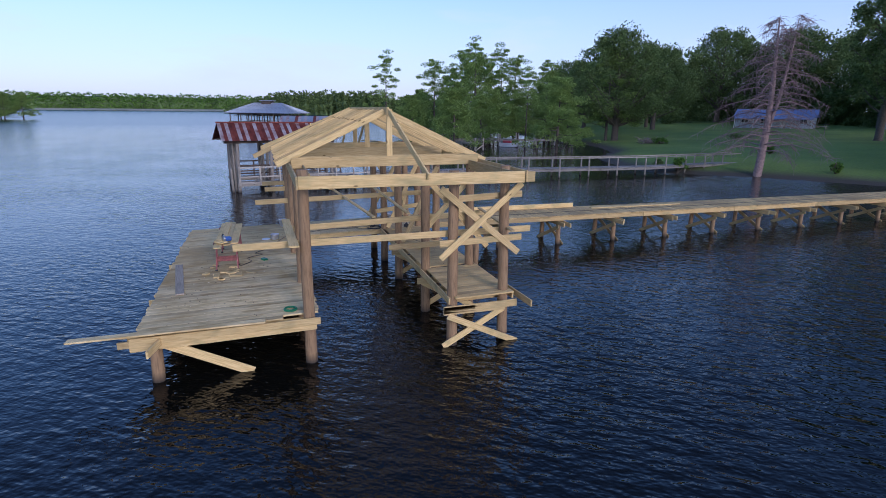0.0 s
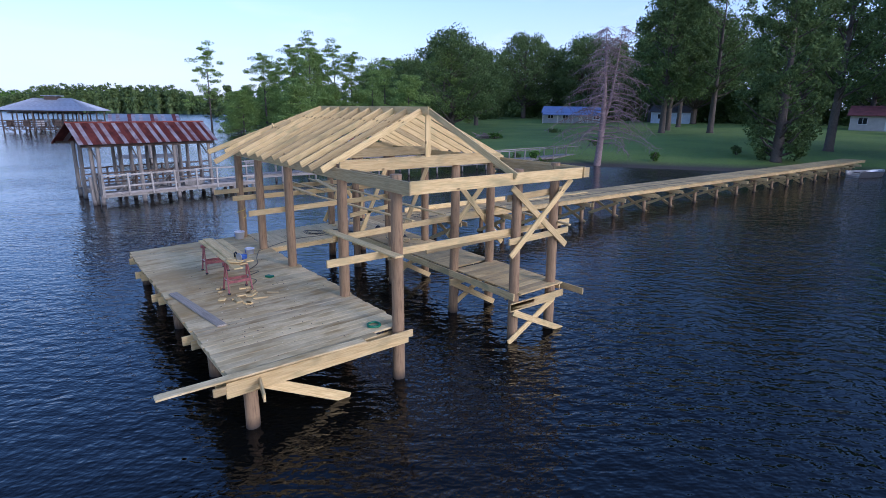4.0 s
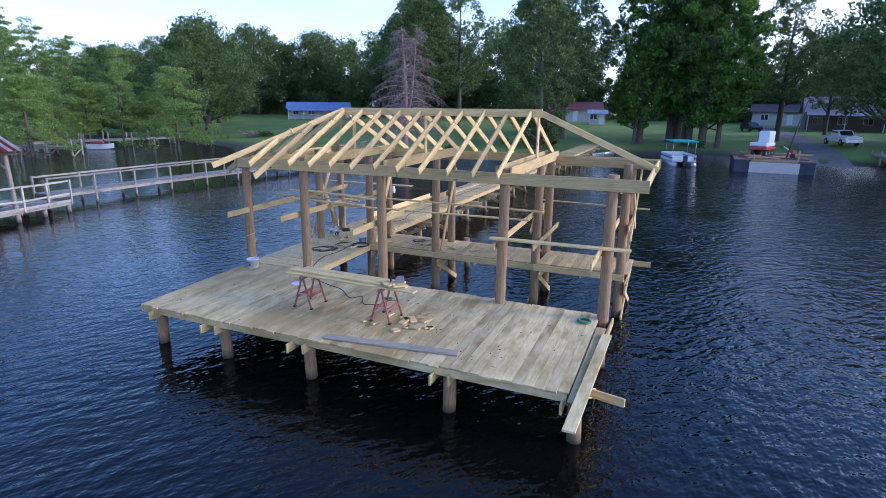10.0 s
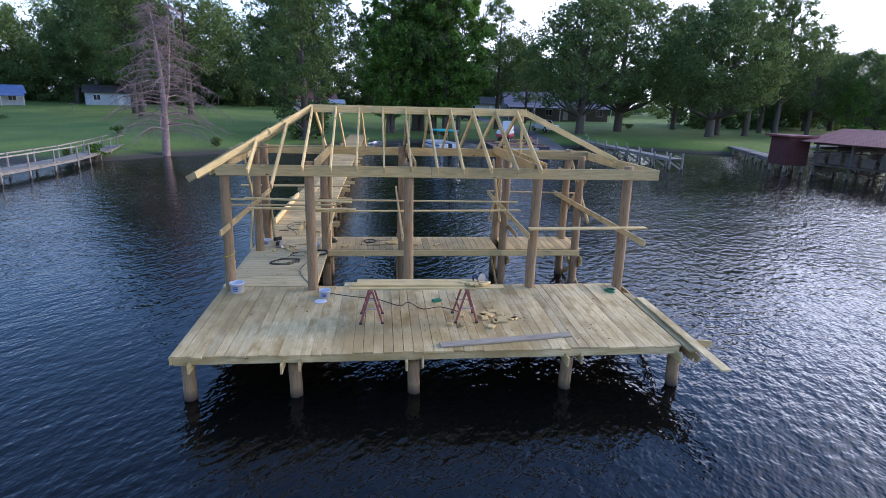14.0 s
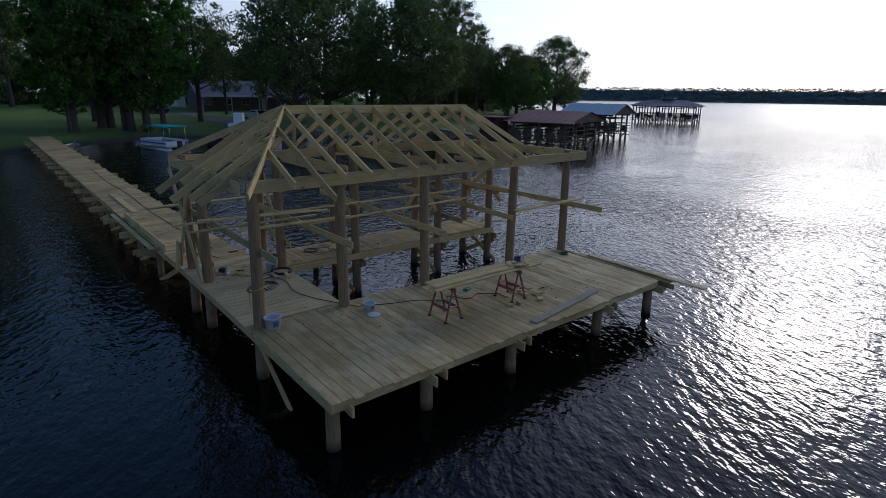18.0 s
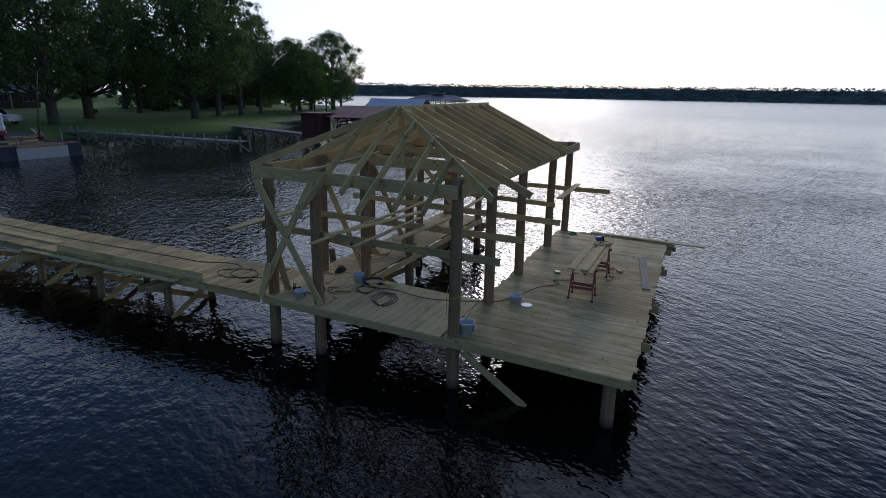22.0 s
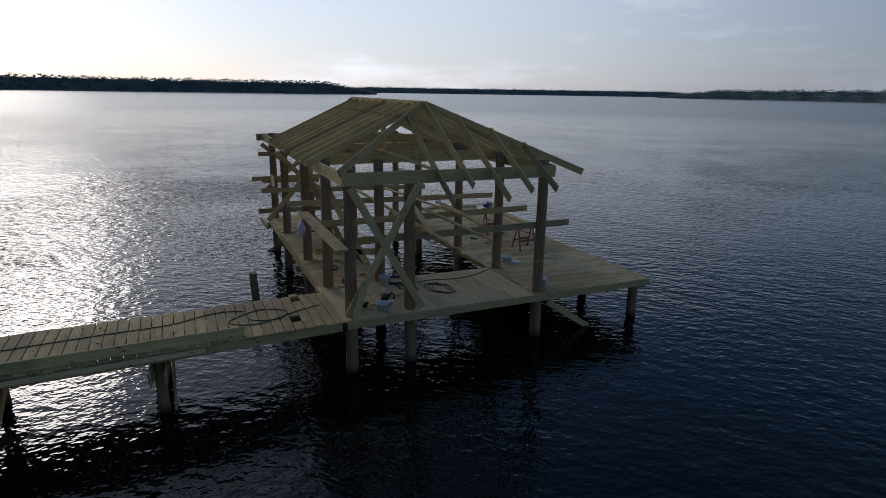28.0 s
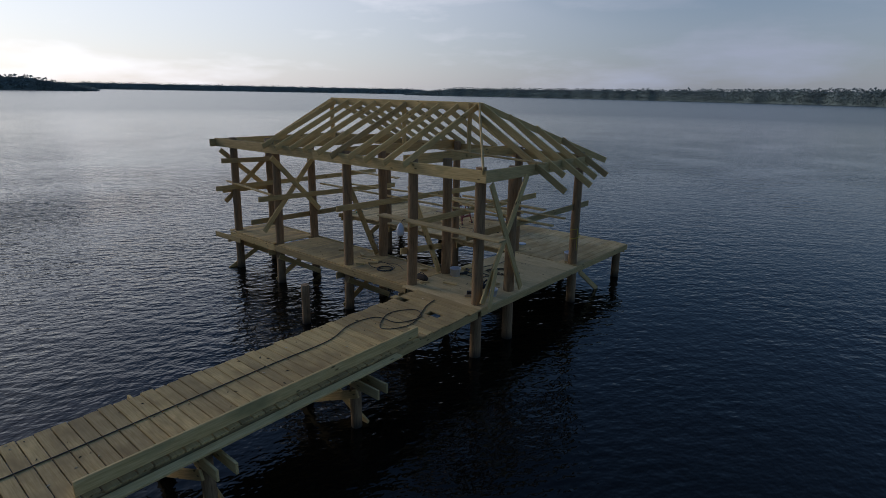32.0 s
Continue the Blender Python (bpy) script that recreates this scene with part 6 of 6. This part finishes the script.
# ---- houses ----
def house(name, cx, cy, lx, ly, wall_h, ridge, turn, wall, roof, label, porch=0.0):
    e = thing(name, (0, 0, 0), label, "house", "houses behind the lawn")
    hx, hy = lx / 2, ly / 2
    t = 0.25
    block("wall", (-hx, -hy, -0.5), (hx, -hy + t, wall_h), wall, e)
    block("wall", (-hx, hy - t, -0.5), (hx, hy, wall_h), wall, e)
    block("wall", (-hx, -hy + t, -0.5), (-hx + t, hy - t, wall_h), wall, e)
    block("wall", (hx - t, -hy + t, -0.5), (hx, hy - t, wall_h), wall, e)
    ox, oy = hx + 0.5, hy + 0.5
    for s in (-1, 1):
        v = [(-ox, s * oy, wall_h - 0.15), (ox, s * oy, wall_h - 0.15), (ox, 0, ridge), (-ox, 0, ridge), (-ox, s * oy, wall_h), (ox, s * oy, wall_h), (ox, 0, ridge + 0.15), (-ox, 0, ridge + 0.15)]
        put("roof", mesh("roof", v, [(0, 1, 2, 3), (4, 7, 6, 5), (0, 4, 5, 1), (1, 5, 6, 2), (2, 6, 7, 3), (3, 7, 4, 0)], roof), Matrix(), e)
        v = [(s * (hx - 0.02), -hy, wall_h), (s * (hx - 0.02), hy, wall_h), (s * (hx - 0.02), 0, ridge - 0.05), (s * (hx - 0.2), -hy, wall_h), (s * (hx - 0.2), hy, wall_h), (s * (hx - 0.2), 0, ridge - 0.05)]
        put("gable", mesh("gable", v, [(0, 1, 2), (3, 5, 4), (0, 3, 4, 1), (1, 4, 5, 2), (2, 5, 3, 0)], wall), Matrix(), e)
    n = max(2, int(lx / 3.2))
    for k in range(n):
        x = -hx + lx * (k + 0.5) / n
        if k == n // 2:
            d = block("door", (x - 0.5, -hy - 0.03, 0.0), (x + 0.5, -hy + 0.02, 2.1), WHITE, e)
            block("knob", (x + 0.35, -hy - 0.07, 1.0), (x + 0.42, -hy - 0.03, 1.07), CHROME, d)
        else:
            w = block("window", (x - 0.7, -hy - 0.04, 0.9), (x + 0.7, -hy + 0.02, 2.1), WHITE, e)
            for q in (-1, 1):
                block("pane", (x + (-0.62 if q < 0 else 0.04), -hy - 0.055, 0.98), (x + (-0.04 if q < 0 else 0.62), -hy - 0.04, 2.02), GLASSDARK, w, c=0.002)
    if porch:
        v = [(-hx, -hy - porch, wall_h - 0.6), (hx, -hy - porch, wall_h - 0.6), (hx, -hy, wall_h - 0.05), (-hx, -hy, wall_h - 0.05)]
        v += [(a, b2, c + 0.12) for a, b2, c in v]
        put("porch_roof", mesh("porch_roof", v, [(0, 1, 2, 3), (4, 7, 6, 5), (0, 4, 5, 1), (1, 5, 6, 2), (3, 7, 4, 0)], roof), Matrix(), e)
        for k in range(5):
            x = -hx + 0.2 + (lx - 0.4) * k / 4
            block("porch_post", (x - 0.07, -hy - porch + 0.1, -0.4), (x + 0.07, -hy - porch + 0.24, wall_h - 0.6), WHITE, e)
    e.matrix_basis = pose(cx, cy, land_z(cx, cy) + 0.1, 0, 0, turn)
    return e


house("blue_roof_house", -76.4, 112.5, 15, 7, 2.4, 3.8, 35, BLUEGREY, BLUETIN, "low pale blue house with a bright blue tin roof", 2.5)
house("grey_house", -57.6, 127, 9, 7, 2.6, 4.0, 20, BLUEGREY, SHINGLE, "small blue-grey house behind the trees")
house("red_roof_house", -12.6, 120.5, 11, 8, 2.5, 4.0, 12, STUCCO, REDTIN, "pale single-storey house with a red roof")
red_shed = thing("dock_shed", (40.5, 37.3, 0), "small dark red shed standing on the dock", "shed")
block("wall", (39.5, 36.2, 0.7), (41.6, 38.5, 3.2), plain("dark_red_boards", (0.10, 0.03, 0.025), 0.8, var=0.3), red_shed)
block("roof", (39.1, 35.8, 3.2), (42.0, 38.9, 3.36), REDTIN, red_shed)
for x in (39.7, 41.4):
    for y in (36.4, 38.3):
        round_post("pile", (x, y, -1), (x, y, 1.0), 0.13, 0.12, OLDPOST, red_shed, rng)
house("garden_shed", -5.8, 108, 3, 2.5, 2.1, 2.7, 10, STUCCO, TIN, "small pale garden shed on the lawn")
house("brick_house", 40.5, 110, 21, 12, 2.9, 5.4, -6, BRICK, DULLROOF, "mauve brick house with a dull roof and a long porch", 3.0)
house("carport_house", 28, 128, 9, 8, 2.6, 4.0, -6, STUCCO, SHINGLE, "low pale house beyond the drive")


# ---- drive, truck, boats ----
dv = []
for t in np.linspace(0, 1, 26):
    y = 56 + 66 * t
    x = 24.6 + 1.6 * math.sin(2.4 * t) - 3.0 * t * t
    dv.append((x, y))
v = []
for x, y in dv:
    for s in (-1.7, 1.7):
        v.append((x + s, y, max(land_z(x + s, y), land_z(x, y)) + 0.05 if y > shore_y(x) else -0.1))
tagged(put("drive", mesh("drive", v, [(2 * i, 2 * i + 1, 2 * i + 3, 2 * i + 2) for i in range(len(dv) - 1)], ROADMAT, True), Matrix()), "worn concrete boat ramp and drive", "road", kind="structure")


def truck(cx, cy, turn):
    e = thing("pickup_truck", (0, 0, 0), "white pickup truck parked on the lawn by the drive", "truck")
    prof = [(-2.7, 0.45), (2.7, 0.45), (2.75, 0.85), (2.6, 1.05), (1.15, 1.12), (0.55, 1.72), (-0.85, 1.74), (-1.0, 1.08), (-2.7, 1.06)]
    v = [(x, s * (0.92 if z < 1.2 else 0.78), z) for s in (-1, 1) for x, z in prof]
    n = len(prof)
    f = [tuple(range(n)), tuple(range(2 * n - 1, n - 1, -1))] + [(i, n + i, n + (i + 1) % n, (i + 1) % n) for i in range(n)]
    put("body", mesh("body", v, f, WHITE), Matrix(), e)
    v = [(x, s * 0.80, z) for s in (-1, 1) for x, z in ((0.95, 1.18), (0.52, 1.62), (-0.75, 1.64), (-0.85, 1.18))]
    put("side_windows", mesh("side_windows", [(a, b2 * 1.06, c) for a, b2, c in v], [(0, 1, 2, 3), (7, 6, 5, 4)], GLASSDARK), Matrix(), e)
    put("windscreen", mesh("windscreen", [(1.12, -0.7, 1.17), (1.12, 0.7, 1.17), (0.60, 0.68, 1.68), (0.60, -0.68, 1.68)], [(0, 1, 2, 3)], GLASSDARK), Matrix(), e)
    block("bumper", (2.70, -0.9, 0.42), (2.86, 0.9, 0.66), CHROME, e)
    block("bed_liner", (-2.6, -0.75, 1.0), (-1.05, 0.75, 1.072), RUBBER, e)
    for s in (-1, 1):
        block("headlight", (2.62, s * 0.7 - 0.15, 0.78), (2.76, s * 0.7 + 0.15, 0.95), CHROME, e)
        for x in (-1.7, 1.75):
            vv, ff = tube_data([(0, -0.12, 0), (0, 0.12, 0)], [0.38, 0.38], 18)
            w = put("wheel", mesh("wheel", vv, ff, RUBBER), Matrix.Translation((x, s * 0.84, 0.38)), e)
            vv, ff = tube_data([(0, -0.13, 0), (0, 0.13, 0)], [0.2, 0.2], 14)
            put("rim", mesh("rim", vv, ff, CHROME), Matrix.Translation((x, s * 0.84, 0.38)), w)
    e.matrix_basis = pose(cx, cy, land_z(cx, cy) + 0.08, 0, 0, turn)


truck(28.3, 73.5, -76)


def car(cx, cy, turn):
    e = thing("parked_car", (0, 0, 0), "dark estate car parked beside the drive", "car")
    dark = plain("dark_car_paint", (0.02, 0.022, 0.026), 0.25, 0.2, var=0.1)
    prof = [(-2.2, 0.35), (2.2, 0.35), (2.25, 0.7), (2.0, 0.88), (1.0, 0.98), (0.4, 1.48), (-1.6, 1.52), (-2.15, 1.0)]
    n = len(prof)
    v = [(x, q * (0.88 if z < 1.1 else 0.7), z) for q in (-1, 1) for x, z in prof]
    put("body", mesh("body", v, [tuple(range(n)), tuple(range(2 * n - 1, n - 1, -1))] + [(i, n + i, n + (i + 1) % n, (i + 1) % n) for i in range(n)], dark), Matrix(), e)
    for q in (-1, 1):
        put("side_window", mesh("side_window", [(0.8, q * 0.87, 1.04), (0.35, q * 0.75, 1.42), (-1.5, q * 0.75, 1.45), (-1.9, q * 0.87, 1.04)], [(0, 1, 2, 3)], GLASSDARK), Matrix(), e)
        for x in (-1.4, 1.4):
            vv, ff = tube_data([(0, -0.1, 0), (0, 0.1, 0)], [0.33, 0.33], 16)
            put("wheel", mesh("wheel", vv, ff, RUBBER), Matrix.Translation((x, q * 0.8, 0.33)), e)
    put("windscreen", mesh("windscreen", [(0.98, -0.72, 1.01), (0.98, 0.72, 1.01), (0.44, 0.64, 1.45), (0.44, -0.64, 1.45)], [(0, 1, 2, 3)], GLASSDARK), Matrix(), e)
    e.matrix_basis = pose(cx, cy, land_z(cx, cy) + 0.06, 0, 0, turn)


car(21.0, 101, -70)


def hull_mesh(name, lx, ly, h, mat, bow=0.35):
    secs = []
    for t in np.linspace(0, 1, 9):
        w = ly / 2 * (1 if t < 1 - bow else max(0.04, 1 - ((t - (1 - bow)) / bow) ** 2))
        up = 0.25 * h * max(0, (t - 0.6) / 0.4) ** 2
        x = -lx / 2 + lx * t
        secs.append([(x, -w, h + up), (x, -w * 0.8, 0.0 + up * 1.4), (x, 0, -0.1 + up * 1.6), (x, w * 0.8, up * 1.4), (x, w, h + up), (x, w * 0.88, h + up), (x, w * 0.7, 0.15 + up), (x, -w * 0.7, 0.15 + up), (x, -w * 0.88, h + up)])
    n = 9
    v = [p for s in secs for p in s]
    f = [(i * n + k, i * n + (k + 1) % n, (i + 1) * n + (k + 1) % n, (i + 1) * n + k) for i in range(len(secs) - 1) for k in range(n)]
    f += [tuple(range(n))[::-1], tuple((len(secs) - 1) * n + k for k in range(n))]
    return mesh(name, v, f, mat)


def pontoon(cx, cy, turn):
    e = thing("pontoon_boat", (0, 0, 0), "pale pontoon boat with a teal canvas canopy moored by the bank", "boat", "moored boats")
    for s in (-0.95, 0.95):
        v, f = tube_data([(-3.2, s, 0.1), (2.4, s, 0.1), (3.0, s, 0.2), (3.3, s, 0.34)], [0.32, 0.32, 0.2, 0.03], 12)
        put("float", mesh("float", v, f, CHROME, True), Matrix(), e)
    block("deck", (-3.2, -1.25, 0.42), (2.9, 1.25, 0.5), STUCCO, e)
    for y in (-1.22, 1.22):
        block("side_panel", (-2.9, y - 0.02, 0.55), (2.5, y + 0.02, 1.15), WHITE, e)
        block("stripe", (-2.9, y - 0.03, 0.75), (2.5, y + 0.03, 0.88), BLUEBOX, e, c=0.002)
    block("bow_panel", (2.5, -1.2, 0.55), (2.54, 1.2, 1.15), WHITE, e)
    for x, y in ((-2.6, -1.15), (-2.6, 1.15), (0.6, -1.15), (0.6, 1.15)):
        tube("canopy_pole", [(x, y, 1.1), (x, y, 2.5)], 0.025, CHROME, e, 6)
    block("canopy", (-2.9, -1.3, 2.48), (0.9, 1.3, 2.62), TEAL, e, c=0.05)
    block("seat", (-2.6, -1.1, 0.5), (-1.6, 1.1, 0.95), WHITE, e, c=0.05)
    block("outboard_motor", (-3.65, -0.2, 0.0), (-3.2, 0.2, 1.1), RUBBER, e, c=0.06)
    e.matrix_basis = pose(cx, cy, 0, 0, 0, turn) @ Matrix.Diagonal((0.9, 0.9, 0.9, 1))


pontoon(10.3, 52.8, 104)


def barge(cx, cy, turn):
    e = thing("work_barge", (0, 0, 0), "flat dark steel work barge with a pale bow ramp", "barge", "moored boats")
    block("hull", (-4.3, -3.1, -0.3), (4.3, 3.1, 1.05), RUSTHULL, e, c=0.05)
    block("bow_plate", (-4.40, -1.9, 0.0), (-4.305, 1.9, 0.92), STUCCO, e)
    block("bow_timber", (-4.42, -1.7, 0.94), (-4.31, 1.8, 1.10), BEAMWOOD, e)
    for k in range(16):
        block("deck_plank", (-4.3 + k * 0.5375, -3.12, 1.055), (-3.79 + k * 0.5375, 3.12, 1.10), REDDECK, e)
    r = random.Random(63)
    for k in range(14):
        x, y, a = r.uniform(-3.8, 2.5), r.uniform(-2.8, 2.8), r.uniform(-0.7, 0.7)
        ln = r.uniform(1.2, 3.2)
        z = 1.17 + 0.06 * (k % 3)
        board("strewn_timber", (x - ln / 2 * math.sin(a), y - ln / 2 * math.cos(a), z), (x + ln / 2 * math.sin(a), y + ln / 2 * math.cos(a), z), 0.14, 0.1, DARKWOOD if k % 3 == 0 else WALKWOOD, e)
    for y, h in ((-1.75, 2.0), (1.6, 1.6)):
        tube("spud_pole", [(-4.0, y, 0.4), (-4.0, y, h)], 0.07, OLDPOST, e, 8)
    e.matrix_basis = pose(cx, cy, 0, 0, 0, turn)


def excavator(cx, cy, z, turn):
    e = thing("mini_excavator", (0, 0, 0), "small red and white excavator standing on the barge", "excavator")
    for s in (-1, 1):
        t = put("track", box_mesh("track", 2.1, 0.36, 0.5, RUBBER, 0.16), Matrix.Translation((0, s * 0.62, 0.25)), e)
        for x in (-0.7, 0, 0.7):
            v, f = tube_data([(x, s * 0.82, 0.24), (x, s * 0.79, 0.24)], [0.14, 0.14], 12)
            put("roller", mesh("roller", v, f, CHROME), Matrix(), t)
    block("turntable", (-0.5, -0.5, 0.48), (0.5, 0.5, 0.66), RUBBER, e, c=0.05)
    block("belly_plate", (-1.25, -0.95, 0.60), (1.0, 0.95, 0.98), REDPAINT, e, c=0.10)
    block("engine_cover", (-1.2, -0.92, 0.985), (0.95, 0.92, 1.42), WHITE, e, c=0.10)
    cab = block("cab", (-0.65, -0.85, 1.425), (0.75, 0.30, 2.65), WHITE, e, c=0.06)
    block("cab_window", (0.72, -0.6, 1.5), (0.765, 0.18, 2.3), GLASSDARK, cab, c=0.002)
    block("cab_window", (-0.35, -0.735, 1.5), (0.55, -0.70, 2.3), GLASSDARK, cab, c=0.002)
    block("cab_window", (-0.35, 0.28, 1.5), (0.55, 0.315, 2.3), GLASSDARK, cab, c=0.002)
    board("boom", (0.85, 0.45, 1.1), (1.6, 0.45, 2.45), 0.2, 0.26, TIN, e)
    board("dipper_arm", (1.5, 0.45, 2.5), (2.1, 0.45, 1.45), 0.16, 0.2, TIN, e)
    put("bucket", box_mesh("bucket", 0.5, 0.45, 0.45, RUBBER, 0.08), pose(2.1, 0.45, 1.25, 0, 25, 0), e)
    e.matrix_basis = pose(cx, cy, z, 0, 0, turn) @ Matrix.Diagonal((0.85, 0.85, 0.85, 1))


barge(18.3, 51.6, 88)
excavator(17.7, 52.8, 1.16, 60)
skiff = thing("skiff", (0, 0, 0), "small grey aluminium skiff drawn up beside the walkway", "boat", "moored boats")
put("hull", hull_mesh("hull", 3.6, 1.4, 0.5, CHROME), Matrix(), skiff)
for x in (-0.9, 0.3):
    block("thwart", (x - 0.12, -0.6, 0.33), (x + 0.12, 0.6, 0.38), GREYWOOD, skiff)
skiff.matrix_basis = pose(2.9, 55.5, 0.02, 0, 0, 70)
jet = thing("jet_ski", (0, 0, 0), "white and pink jet ski moored at the old dock", "jet ski", "moored boats")
put("hull", hull_mesh("hull", 2.9, 1.1, 0.55, WHITE, 0.5), Matrix(), jet)
block("seat", (-1.1, -0.22, 0.5), (0.3, 0.22, 0.85), REDPAINT, jet, c=0.08)
tube("handlebar", [(0.45, -0.35, 1.0), (0.4, 0, 0.95), (0.45, 0.35, 1.0)], 0.03, RUBBER, jet, 6)
jet.matrix_basis = pose(-53, 36.5, 0.05, 0, 0, 30)
pump = thing("engine_pump", (19.9, 50.5, 1.12), "small red engine pump standing on the barge deck", "pump")
block("base_frame", (19.65, 50.25, 1.10), (20.2, 50.75, 1.22), RUBBER, pump)
put("engine_cover", box_mesh("engine_cover", 0.42, 0.40, 0.36, REDPAINT, 0.08), pose(19.9, 50.5, 1.68, 0, 0, 25), pump)
block("engine_block", (19.72, 50.32, 1.22), (20.1, 50.68, 1.50), RUBBER, pump, c=0.04)
tube("suction_pipe", [(19.7, 50.4, 1.5), (19.4, 50.2, 1.95), (19.05, 50.0, 2.15)], 0.05, WHITE, pump, 7)
derrick = thing("derrick_pole", (19.6, 49.8, 1.1), "long thin steel pole leaning on the barge", "pole")
tube("shaft", [(19.3, 49.6, 1.1), (19.9, 50.0, 4.2), (20.5, 50.3, 6.8)], [0.07, 0.06, 0.04], DARKWOOD, derrick, 7)
